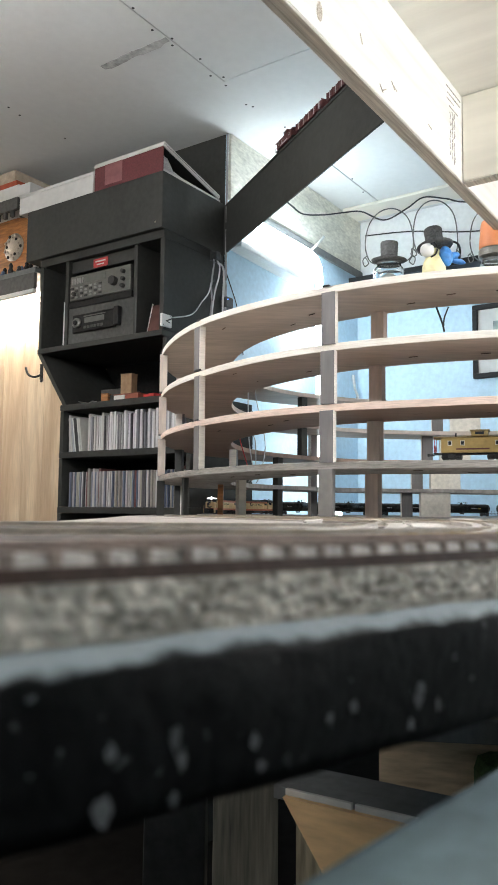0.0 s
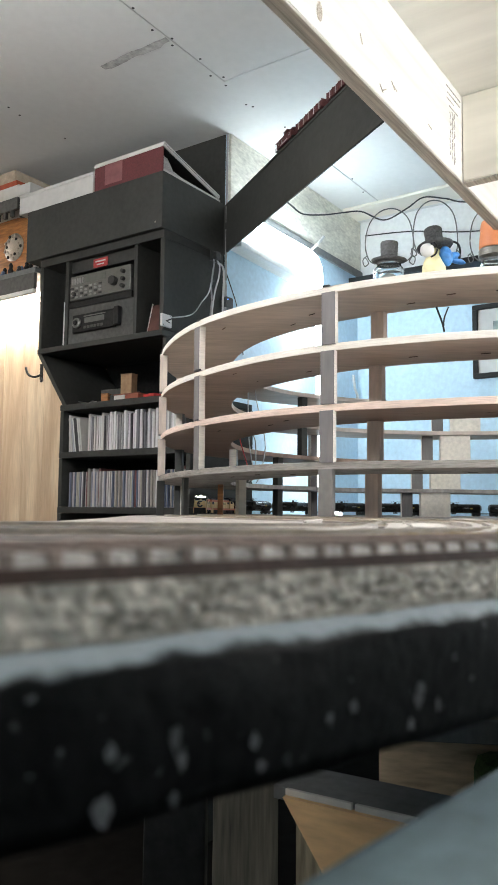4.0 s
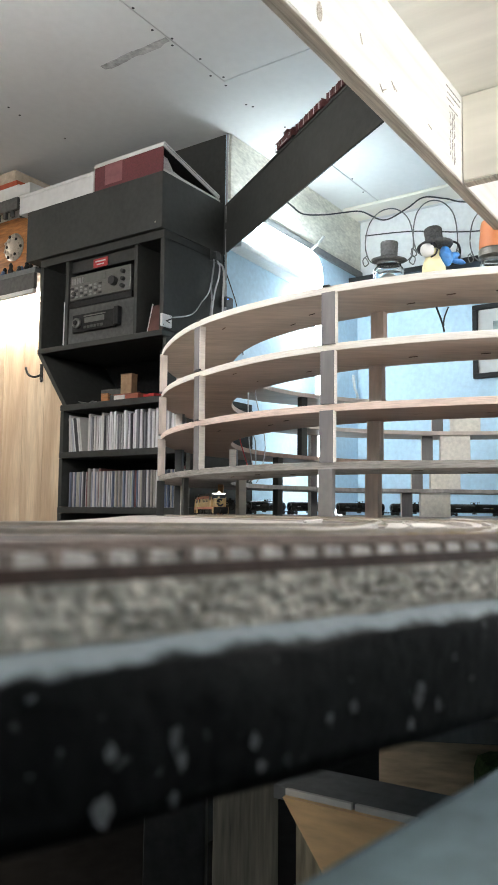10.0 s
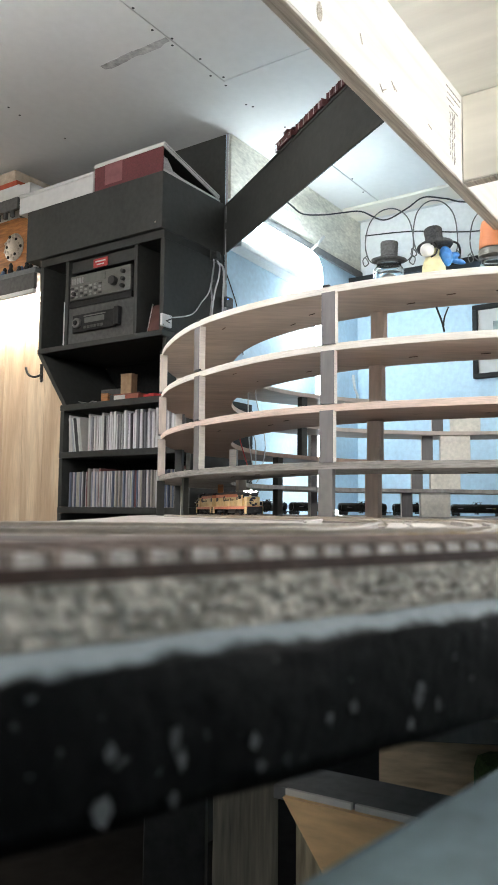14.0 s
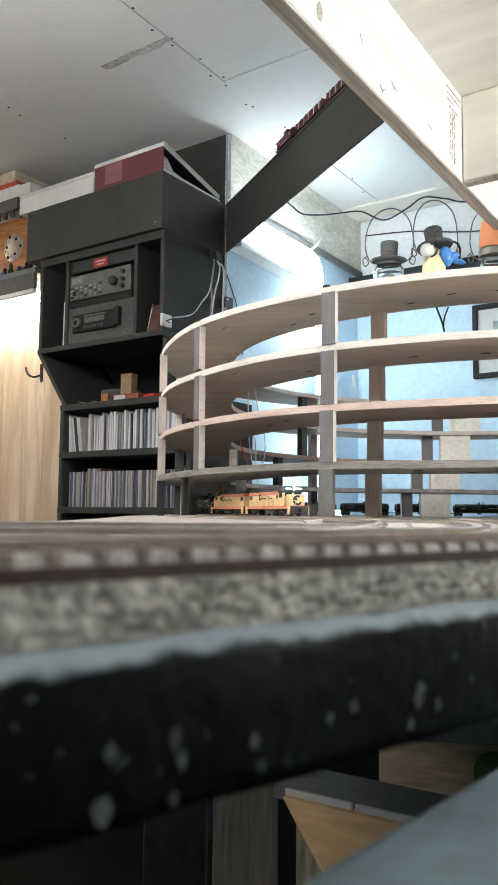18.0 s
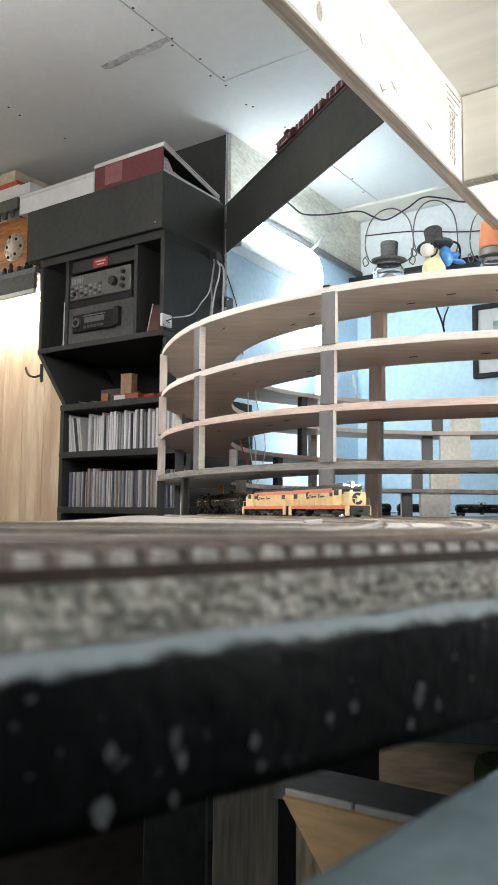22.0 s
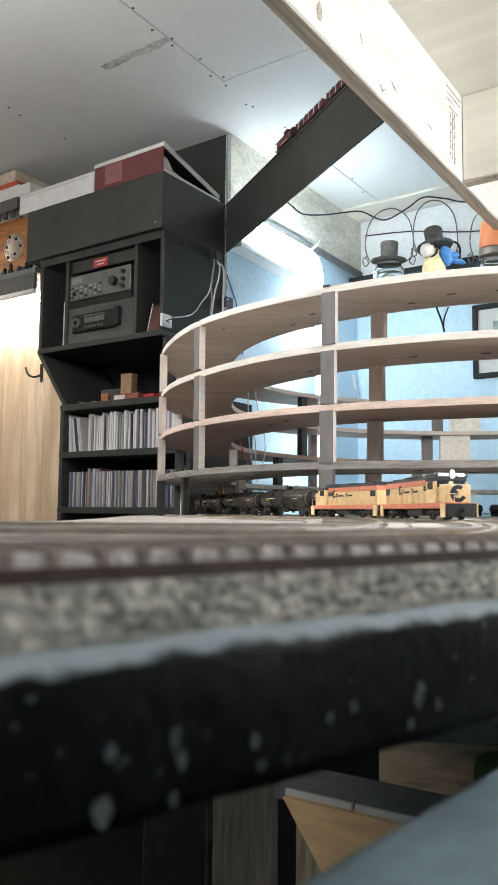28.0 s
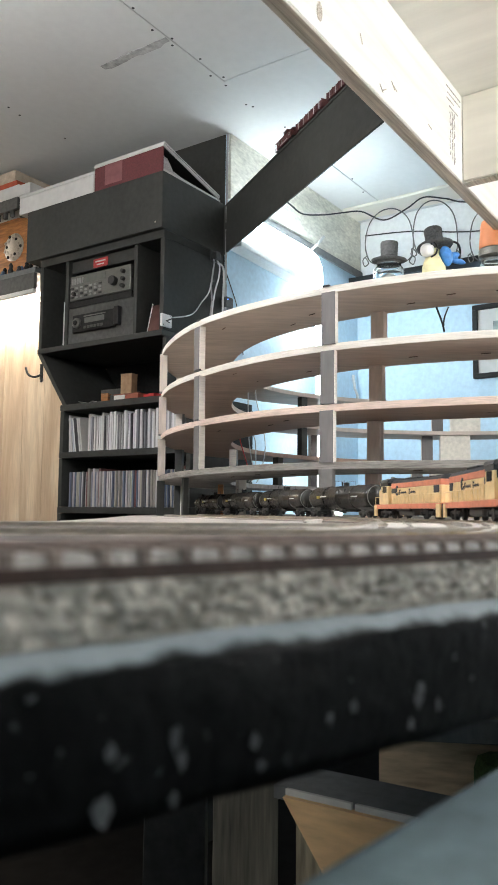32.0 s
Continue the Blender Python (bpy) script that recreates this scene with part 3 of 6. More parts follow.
track("brown-tied model track of the main line", [on_track(-4.3 + 0.1 * k)[0] for k in range(58)], BOARD_Z)
track("brown-tied model track along the board's near edge", [near_edge(s, 0.0162) for s in (-0.48, -0.3, -0.15, 0, 0.1, 0.25, 0.4, 0.52)], BOARD_Z, single=(45, 120), tie=TIE_BROWN, rise=0.0004, shoulder=True, metal=RAIL_BROWN)
track("model track that curves across the board", [(-0.55, 0.27), (-0.3, 0.36), (-0.1, 0.405), (0.02, 0.44), (0.09, 0.52), (0.115, 0.66), (0.09, 0.82), (0.03, 0.98), (-0.06, 1.2), (-0.15, 1.5)], BOARD_Z, bed=0.0015, sunk=True)
track("model track that curves towards the helix", [(0.95, 0.80), (0.6, 0.66), (0.45, 0.66), (0.36, 0.72), (0.32, 0.82), (0.315, 0.95), (0.33, 1.05)], BOARD_Z, bed=0.0015, sunk=True)
track("model track of a passing siding on the board", [(1.1, 0.98), (0.75, 0.82), (0.56, 0.80), (0.46, 0.86), (0.41, 0.96), (0.395, 1.08)], BOARD_Z, bed=0.0012, sunk=True)

track("model track that curves round the board's near end", [(-0.2, 0.245), (0.0, 0.285), (0.09, 0.336), (0.140, 0.42), (0.172, 0.52), (0.22, 0.68), (0.32, 0.95), (0.37, 1.05)], BOARD_Z, bed=0.0014, sunk=True)


def pale_patch(points, label, high, paint):
    """A thin pale spread with an uneven rim."""
    rnd = random.Random(len(label))
    line = resample([*points, points[0]], 0.01)
    solid("plaster_patch", prism([(p.x + rnd.uniform(-0.0008, 0.0008), p.y + rnd.uniform(-0.003, 0.003)) for p, _ in line], BOARD_Z - 0.0002, BOARD_Z + high), paint, UP, label, "plaster", "plaster patches")


# pale spreads added to stand in for the bright arcs of track
pale_patch([(0.024, 0.320), (0.036, 0.332), (0.053, 0.383), (0.076, 0.488), (0.111, 0.666), (0.131, 0.822), (0.152, 0.919), (0.111, 0.645), (0.069, 0.428), (0.047, 0.338), (0.032, 0.297), (0.022, 0.287)], "worn pale ridge along a bend of track", 0.0034, PALE_DULL)
pale_patch([(0.061, 0.345), (0.087, 0.484), (0.104, 0.567), (0.104, 0.536), (0.090, 0.442), (0.070, 0.350)], "bare white plaster inside a bend of track", 0.0034, PALE_BRIGHT)
pale_patch([(0.103, 0.495), (0.121, 0.549), (0.128, 0.526), (0.107, 0.424), (0.089, 0.374), (0.081, 0.377)], "broad bare white plaster between two bends", 0.0034, PALE_BRIGHT)
pale_patch([(0.179, 0.686), (0.194, 0.700), (0.157, 0.534), (0.136, 0.452), (0.114, 0.387), (0.095, 0.350), (0.122, 0.424), (0.157, 0.562)], "hooked worn pale strip between two bends", 0.0034, PALE_DULL)
pale_patch([(0.319, 1.233), (0.355, 1.224), (0.204, 0.667), (0.142, 0.456), (0.165, 0.540), (0.234, 0.811)], "thin worn pale strip outside a bend", 0.0034, PALE_DULL)
pale_patch([(0.066, 0.261), (0.074, 0.272), (0.095, 0.316), (0.123, 0.393), (0.190, 0.587), (0.304, 0.912), (0.250, 0.750), (0.121, 0.377), (0.086, 0.285), (0.068, 0.248), (0.061, 0.243)], "worn pale strip along the board's outer bend", 0.0034, PALE_DULL)
pale_patch([(0.051, 0.702), (0.076, 0.862), (0.079, 0.828), (0.060, 0.686), (0.041, 0.562)], "small worn pale spot beside the track", 0.0034, PALE_DULL)
rnd = random.Random(31)
o = bmesh.new()
for k in range(3200):
    s, d = rnd.uniform(0.095, 0.24), rnd.gauss(0.045, 0.005)
    p = near_edge(s, max(0.036, d))
    h, w, a = rnd.uniform(0.0016, 0.0047), rnd.uniform(0.0006, 0.0016), rnd.uniform(0, 3.14)
    c, sn = math.cos(a) * w, math.sin(a) * w
    q = [o.verts.new((p.x + u, p.y + v, BOARD_Z + z)) for u, v, z in ((c, sn, 0), (-sn, c, 0), (-c, -sn, 0), (sn, -c, 0), (rnd.uniform(-w, w) * 0.5, rnd.uniform(-w, w) * 0.5, h))]
    for i in range(4):
        o.faces.new((q[i], q[(i + 1) % 4], q[4]))
solid("turf", o, TURF, UP, "straw yellow scatter turf beside the track", "turf", kind="stuff")

# ---- the helix
HX, HY, HR, HI = 0.6165, 1.976, 0.839, 0.662
LEVEL = [0.0844, 0.1826, 0.2839, 0.3845]
THICK = 0.0124
helix = thing("helix", UP @ pose(HX, HY, 0), "four-level bare plywood railway helix on wooden posts", "helix")


def deck_bm(z, seed):
    """An annulus whose rim wavers a little, as sawn by hand."""
    rnd = random.Random(seed)
    o = bmesh.new()
    n = 200
    ph = [rnd.uniform(0, 6.28) for _ in range(6)]
    rows = []
    for k in range(n):
        a = 2 * math.pi * k / n
        wob = 0.0014 * math.sin(5 * a + ph[0]) + 0.0009 * math.sin(13 * a + ph[1]) + rnd.uniform(-0.0004, 0.0004)
        lift = 0.0009 * math.sin(3 * a + ph[2]) + 0.0007 * math.sin(8 * a + ph[3])
        c, s = math.cos(a), math.sin(a)
        sec = ((HI, z - THICK), (HR + wob - 0.0008, z - THICK), (HR + wob, z - THICK + 0.0008), (HR + wob, z - 0.0010), (HR + wob - 0.0010, z), (HI, z))
        rows.append([o.verts.new((r * c, r * s, w + lift)) for r, w in sec])
    for k in range(n):
        p, q = rows[k], rows[(k + 1) % n]
        for i in range(6):
            j = (i + 1) % 6
            f = o.faces.new((p[i], p[j], q[j], q[i]))
            f.material_index = 1 if i in (1, 2, 3) else 0
    return o


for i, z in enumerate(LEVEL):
    # the two lower decks are coloured greyer and redder than the upper ones
    d = part("deck", deck_bm(z, i), (PLY_GREY, PLY_RED, PLY, PLY)[i], helix, "grey plywood deck" if i == 0 else "bare plywood deck")
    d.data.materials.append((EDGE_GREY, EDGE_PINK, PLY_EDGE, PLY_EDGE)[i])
    # splice plates under the deck, and dark screw slots
    rnd = random.Random(20 + i)
    for a in (-150, -141, -133, -118, -110, -104):
        a += rnd.uniform(-3, 3)
        r = rnd.uniform(0.70, 0.80)
        part("screw_slot", box(-0.008, 0.008, -0.0013, 0.0013, -0.0010, 0.0002, 0.0004), SLOT_BROWN, d, m=pose(r * math.cos(radians(a)), r * math.sin(radians(a)), z - THICK - 0.0006, 0, 0, a + 80))


def helix_post(angle, r, level, wide, deep, mat, turn=0.0, label=""):
    low = BOARD_Z if level == 0 else LEVEL[level - 1]
    ob = part("post", box(-deep / 2, deep / 2, -wide / 2, wide / 2, low - 0.0008 * (level > 0), LEVEL[level] - THICK + 0.0012, 0.0008), mat, helix, label, m=pose(r * math.cos(radians(angle)), r * math.sin(radians(angle)), 0, 0, 0, angle + turn))
    # pale ply edges at the sides, coloured to hold the side light too
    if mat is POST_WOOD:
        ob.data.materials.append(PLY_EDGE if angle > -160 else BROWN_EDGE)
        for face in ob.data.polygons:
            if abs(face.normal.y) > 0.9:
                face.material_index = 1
    return ob


for level in range(4):
    for angle, step, turn in ((-125.45, 0.12, 0), (-148.9, -0.15, 0), (-171.5, 0.5, 0), (-102, 0.2, 0), (-80, 0, 0), (-57, 0, 0), (-35, 0, 0), (-12, 0, 0), (10, 0, 0), (32, 0, 0), (55, 0, 0)):
        if angle == -148.9 and level == 0:
            continue
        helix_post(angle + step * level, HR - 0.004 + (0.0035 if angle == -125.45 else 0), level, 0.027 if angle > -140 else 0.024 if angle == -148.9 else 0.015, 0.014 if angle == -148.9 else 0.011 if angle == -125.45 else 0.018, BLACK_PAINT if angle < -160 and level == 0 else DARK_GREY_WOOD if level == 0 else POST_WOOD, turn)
        part("clip", box(-0.003, 0.003, -0.009, 0.006, 0, 0.0025, 0.0006), DARK_STEEL, helix, m=pose((HR + 0.001) * math.cos(radians(angle)), (HR + 0.001) * math.sin(radians(angle)), LEVEL[level] - 0.0005, 0, 0, angle))
    for angle, step in ((-125.1, 0.36), (-102, 0.3), (-80, 0), (-57, 0), (10, 0), (32, 0)):
        helix_post(angle + step * level, HI + 0.012, level, 0.026, 0.018, INNER_POST)
    helix_post(88.2 - 2.9 * level, HI + 0.03, level, 0.100, 0.035, PALE_WOOD, label="pale softwood riser block")
    helix_post(95.5 - 2.9 * level, HI + 0.06, level, 0.038, 0.018, POST_WOOD)
    helix_post(118.4, HR - 0.012, level, 0.026, 0.02, POST_WOOD)
    helix_post(168.0, HR - 0.012, level, 0.022, 0.02, BLACK_PAINT if level < 2 else POST_WOOD)
    helix_post(131.0 if level > 1 else 140.9, HI + 0.016, level, 0.026, 0.02, BLACK_PAINT)
helix_post(-160.0, HI + 0.012, 0, 0.022, 0.018, PALE_WOOD)
helix_post(-156.5, HR - 0.02, 0, 0.012, 0.012, BLACK_PAINT)
helix_post(169.5, HR - 0.03, 0, 0.010, 0.012, PALE_WOOD)
helix_post(167.6, HI + 0.012, 1, 0.02, 0.02, POST_WOOD)
helix_post(175.0, HI + 0.03, 0, 0.014, 0.014, ORANGE_WOOD)
for z in LEVEL[:2]:
    track("model track on a helix deck", [(0.75 * math.cos(radians(-175 + 6 * k)), 0.75 * math.sin(radians(-175 + 6 * k))) for k in range(27)], z, m=UP @ pose(HX, HY, 0))

# ---- the black girder below the ceiling, with a red model train on it
gx = Vector((0.312 + 0.095, 1.884 - 2.846, 0))
yaw = math.degrees(math.atan2(gx.y, gx.x))
GIRDER = UP @ pose(-0.095, 2.846, 0.99, 0, 0, yaw)
girder = thing("girder", GIRDER, "black painted shelf girder that spans below the ceiling", "shelf")
part("side_board", box(0.0, 2.0, -0.012, -0.006, -0.028, 0.150, 0.001), BLACK_PAINT, girder)
part("deck_board", box(0.0, 2.0, -0.014, 0.075, 0.1503, 0.158, 0.001), BLACK_PAINT, girder)

# ---- the upper bench overhead
bench = thing("upper_bench", ROOM @ pose(0, 0, 0.5), "pale plywood upper bench with timber side boards", "shelf")
b = part("side_board", box(-0.9, 1.9, 0.38, 0.40, 0, 0.135, 0.0015), BENCH_BOARD, bench, "pale softwood board with knots and faded stamps")
part("edge_band", box(-0.9, 1.9, 0.3805, 0.3995, -0.0035, -0.0003, 0.0008), BAND_EDGE, bench, "grey-brown plywood lower edge")
rnd = random.Random(2)
for x, z, w, h in ((0.672, 0.023, 0.006, 0.011), (0.70, 0.121, 0.009, 0.004)):
    part("knot", lathe([(0.9, -0.0004), (1.0, 0.0004), (0.6, 0.0006)], 14), KNOT, b, m=Matrix.Translation((x, 0.3798, z)) @ pose(0, 0, 0, 90, 0, 0) @ Matrix.Diagonal((w, h, 1, 1)))
for x, z, tilt in ((0.824, 0.011, 35), (0.832, 0.013, -30), (0.858, 0.031, 40), (0.864, 0.030, 15), (0.77, 0.045, 60), (0.98, 0.03, 10)):
    part("grain_mark", box(-0.006, 0.006, 0.3794, 0.3799, -0.0008, 0.0008), KNOT, b, m=pose(x, 0, z, 0, tilt, 0))
# the stamp: faded long bars above, small unreadable strokes in two columns below them
for k, (x, w) in enumerate(((1.044, 0.06), (1.05, 0.052), (1.046, 0.030), (1.056, 0.036))):
    part("stamp_bar", box(x, x + w, 0.3793, 0.3799, 0.121 - 0.009 * k, 0.1228 - 0.009 * k), STAMP_INK, b)
for k in range(17):
    for x, tilt in ((1.060, 65 + 20 * (k % 3)), (1.068, 50 + 25 * (k % 4)), (1.077, 95 - 20 * (k % 3))):
        if rnd.random() < 0.8:
            part("stamp_bar", box(-0.0036, 0.0036, 0.3793, 0.3799, -0.0008, 0.0008), STAMP_INK, b, m=pose(x + rnd.uniform(-0.002, 0.002), 0, 0.016 + 0.0045 * k, 0, tilt, 0))
part("cross_board", box(1.11, 1.128, -0.75, 0.379, 0.0, 0.134, 0.0015), CROSS_WOOD, bench)
part("cross_edge", box(1.1105, 1.1275, -0.75, 0.379, -0.0035, -0.0003, 0.0008), BAND_EDGE, bench)
part("cross_board", box(0.1, 0.118, -0.75, 0.379, 0.06, 0.134, 0.0015), PALE_WOOD, bench)
part("deck", box(-0.9, 1.118, -0.75, 0.40, 0.1355, 0.148), BENCH_PLY, bench, "pale plywood deck sheet")
part("deck", box(1.1195, 1.9, -0.75, 0.40, 0.1355, 0.148), BENCH_PLY, bench, "pale plywood deck sheet")
for x in (-0.85, 1.85):
    part("hanger", box(x - 0.02, x + 0.02, 0.4005, 0.42, 0.02, CEIL - 0.5, 0.002), POST_WOOD, bench)

# ---- the black cabinet: x runs from its front to the wall, y along its front, heights from the lens
CAB = ROOM @ pose(1.929, WALL_Y, 0)
cab = thing("cabinet", CAB, "black painted wall cabinet with open radio bays", "cabinet")
DEEP = 0.35
part("top_box", box(-0.004, DEEP, 0.0, 0.695, 0.958, 1.158, 0.003), BLACK_PAINT, cab, "deep black box top with a plain front")
part("screw", lathe([(0.003, -0.001), (0.0035, 0.0), (0.002, 0.0012)], 10), RAIL_METAL, cab, m=pose(-0.0045, 0.03, 0.982, 0, -90, 0))
part("top_rail", box(0.012, DEEP, 0.002, 0.625, 0.928, 0.957, 0.002), BLACK_PAINT, cab)
part("side_panel", box(0.012, DEEP, 0.0, 0.018, 0.6105, 0.9275, 0.002), BLACK_PAINT, cab)
part("side_panel", box(0.012, DEEP, 0.607, 0.625, 0.6105, 0.9275, 0.002), BLACK_PAINT, cab)
part("divider", box(0.014, DEEP, 0.470, 0.486, 0.6105, 0.9275, 0.002), BLACK_PAINT, cab)
part("divider", box(0.014, DEEP, 0.124, 0.140, 0.6105, 0.9275, 0.002), BLACK_PAINT, cab)
part("bottom_shelf", box(0.008, DEEP, 0.0, 0.625, 0.590, 0.610, 0.002), BLACK_PAINT, cab)
part("back_panel", box(DEEP + 0.0005, DEEP + 0.0045, 0.0, 0.625, 0.59, 0.957), BLACK_SATIN, cab)
part("front_panel", box(0.02, 0.032, 0.141, 0.469, 0.611, 0.745, 0.001), GREY_PANEL, cab, "charcoal front panel with a set-in radio")
part("blank_panel", box(0.03, 0.042, 0.141, 0.469, 0.882, 0.926, 0.001), BLACK_PAINT, cab)
part("label_plate", box(0.0165, 0.0195, 0.272, 0.344, 0.880, 0.912, 0.0008), RED_LABEL, cab, "small red label plate")
part("label_bar", box(0.0155, 0.0163, 0.283, 0.333, 0.899, 0.904), WHITE_CARD, cab)
part("label_bar", box(0.0155, 0.0163, 0.290, 0.326, 0.888, 0.892), WHITE_CARD, cab)

# lower shelves, wider to the wall corner, with a slanted cheek above them
case = thing("bookcase", CAB, "black painted bookcase under the cabinet", "bookcase")
LOW_R, LOW_L = -0.135, 0.478
SWAP = Matrix(((0, 0, 1, 0), (1, 0, 0, 0), (0, 1, 0, 0), (0, 0, 0, 1)))     # an outline of (y, z), drawn out along x
part("cheek", prism([(0.625, 0.5895), (0.605, 0.5895), (0.458, 0.3845), (0.478, 0.3845)], 0.012, DEEP, m=SWAP), BLACK_PAINT, case)
part("cheek", box(0.03, DEEP, 0.0, 0.016, 0.386, 0.5895, 0.002), BLACK_PAINT, case)
part("recess_back", box(DEEP + 0.0005, DEEP + 0.0045, 0.0, 0.60, 0.386, 0.5895), BLACK_SATIN, case)
for z, thick in ((0.384, 0.022), (0.211, 0.022), (0.013, 0.022), (-0.20, 0.022)):
    part("shelf", box(0.0, DEEP, LOW_R, LOW_L, z - thick, z, 0.0015), BLACK_PAINT, case)
for z0, z1 in ((0.2115, 0.3615), (0.0135, 0.1885), (-0.1995, -0.0095), (FLOOR, -0.2225)):
    part("side_panel", box(0.002, DEEP, LOW_L - 0.018, LOW_L, z0, z1, 0.0015), BLACK_PAINT, case)
    part("side_panel", box(0.002, DEEP, LOW_R, LOW_R + 0.018, z0, z1, 0.0015), BLACK_PAINT, case)
part("back_panel", box(DEEP + 0.0005, DEEP + 0.0045, LOW_R, LOW_L, FLOOR, 0.3615), BLACK_SATIN, case)

# disc cases, two rows
def disc_case(mat):
    b = box(0.0, 0.142, -0.0034, 0.0034, 0, 0.125, 0.0008)
    return mesh_of(b, "case", mat)


rnd = random.Random(11)
for row, (z, mat, label) in enumerate(((0.2115, CASE_PALE, "plastic disc case with a pale spine, upright in a row"), (0.0135, CASE_MIXED, "plastic disc case with a coloured spine, upright in a row"))):
    me = disc_case(mat)
    tall = mesh_of(box(0.0, 0.15, -0.0048, 0.0048, 0, 0.136, 0.0008), "case", mat)
    y = LOW_R + 0.026
    while y < LOW_L - 0.03:
        lean = 0.0
        if row == 0 and y > 0.37:
            lean = -9.0
            if y > 0.44:
                lean = -2.0
        use = tall if rnd.random() < 0.12 else me
        ob = new("disc_case", use)
        high = 0.125 * math.sin(radians(lean))
        ob.matrix_basis = CAB @ pose(0.022 + rnd.uniform(0, 0.010), y + 0.005, z + 0.0003 + 0.005 * abs(math.sin(radians(lean))), lean, 0, rnd.uniform(-0.3, 0.3))
        tagged(ob, label, "disc case", "disc cases on the shelves")
        y += (0.0076 if use is me else 0.0102) / math.cos(radians(lean)) + rnd.choice((0, 0, 0.0004, 0.001, 0.002))
        if row == 0 and 0.355 < y < 0.366:
            y += 0.02

# radio receiver in the middle bay
radio = thing("radio_receiver", CAB @ pose(0.016, 0.310, 0.7705), "silver bench radio receiver with keys and a dial", "radio")
part("housing", box(0.012, 0.20, -0.15, 0.15, 0, 0.096, 0.003), DARK_PLASTIC, radio)
part("front_panel", box(0.0, 0.0115, -0.152, 0.152, 0.002, 0.094, 0.002), BRUSHED, radio, "brushed silver front panel")
part("display", box(-0.0015, -0.0002, -0.03, 0.07, 0.060, 0.086, 0.001), material("dim lcd", (0.12, 0.125, 0.11), 0.3), radio, "dim grey display")
part("main_dial", lathe([(0.017, 0), (0.017, 0.014), (0.0155, 0.018)], 24, m=pose(-0.0002, -0.075, 0.044, 0, -90, 0)), DARK_PLASTIC, radio, smooth=False)
for y, z in ((-0.12, 0.072), (-0.12, 0.045), (-0.118, 0.02), (0.125, 0.025)):
    part("knob", lathe([(0.008, 0), (0.008, 0.010), (0.007, 0.012)], 16, m=pose(-0.0002, y, z, 0, -90, 0)), DARK_PLASTIC, radio)
for r in range(4):
    for c in range(7):
        part("key", box(-0.003, -0.0002, 0.132 - c * 0.024, 0.146 - c * 0.024, 0.010 + r * 0.0115, 0.017 + r * 0.0115, 0.0006), KEY_GREY if (r + c) % 3 else DARK_PLASTIC, radio)
for k in range(5):
    part("key", box(-0.003, -0.0002, 0.080 + k * 0.013, 0.089 + k * 0.013, 0.062, 0.084, 0.0006), KEY_GREY, radio)
part("shelf_trim", box(0.002, 0.02, -0.157, 0.157, -0.0245, -0.0005, 0.001), BLACK_SATIN, radio)

# car radio set in the charcoal panel
stereo = thing("car_radio", CAB @ pose(0.020, 0.327, 0.648), "black car radio set in a panel, with a round knob", "radio")
part("bezel", box(-0.012, -0.0004, -0.105, 0.110, 0.0, 0.066, 0.003), BLACK_SATIN, stereo)
part("display", box(-0.0135, -0.0122, -0.055, 0.045, 0.030, 0.050, 0.0006), material("stereo display", (0.15, 0.15, 0.14), 0.25), stereo, "grey display strip")
part("knob", lathe([(0.019, 0), (0.019, 0.008), (0.016, 0.011)], 24, m=pose(-0.0122, 0.082, 0.034, 0, -90, 0)), BRUSHED, stereo)
part("slot", box(-0.0130, -0.0122, -0.06, 0.05, 0.054, 0.058), BRUSHED, stereo)
part("side_block", box(-0.02, -0.0004, -0.128, -0.107, 0.004, 0.070, 0.002), BLACK_SATIN, stereo)
part("knob_cap", lathe([(0.009, 0), (0.008, 0.004)], 18, m=pose(-0.0232, 0.082, 0.034, 0, -90, 0)), BLACK_SATIN, stereo)
for k in range(6):
    part("button", box(-0.0140, -0.0122, -0.05 + k * 0.017, -0.037 + k * 0.017, 0.010, 0.020, 0.0006), GREY_PANEL, stereo)

# books in the side bays
FADED_PINK = material("faded pink paper", (0.42, 0.28, 0.25), 0.7, scale=80, spread=0.15)
SPINES = random_colours("faded book covers", [(0.12, 0.04, 0.035), (0.30, 0.27, 0.25), (0.08, 0.025, 0.03), (0.35, 0.31, 0.30)])
for k, (y, w, h, lean) in enumerate(((0.022, 0.014, 0.12, 0), (0.040, 0.012, 0.115, 0), (0.478, 0.008, 0.165, 0), (0.489, 0.012, 0.17, 0.6))):
    b = thing("book", CAB @ pose(0.09 if k < 2 else 0.03, y + 0.01, 0.6105 + w * math.sin(radians(lean)), lean, 0, 0), "worn book standing upright in the cabinet", "book", "books in the cabinet")
    part("cover", box(0, 0.004, 0, w, 0, h, 0.0008), SPINES if k < 2 else (FADED_PINK, WHITE_CARD)[k - 2], b)
    part("cover", box(0.0042, 0.13, 0, 0.0018, 0, h), SPINES, b)
    part("cover", box(0.0042, 0.13, w - 0.0018, w, 0, h), SPINES, b)
    part("pages", box(0.0042, 0.126, 0.0021, w - 0.0021, 0.002, h - 0.002), PAPER, b)

sleeve = thing("record_sleeve", CAB @ pose(0.045, 0.022, 0.6106, 0, 14, 0), "dark red printed sleeve leaning in the cabinet bay", "sleeve")
part("cover", box(0, 0.002, 0, 0.078, 0, 0.11), material("dark red print", (0.10, 0.025, 0.022), 0.45, scale=14, spread=0.4, second=(0.20, 0.09, 0.07), blotch=8), sleeve)
part("edge", box(0, 0.0021, 0.0785, 0.083, 0, 0.118), WHITE_CARD, sleeve, "white spine edge")

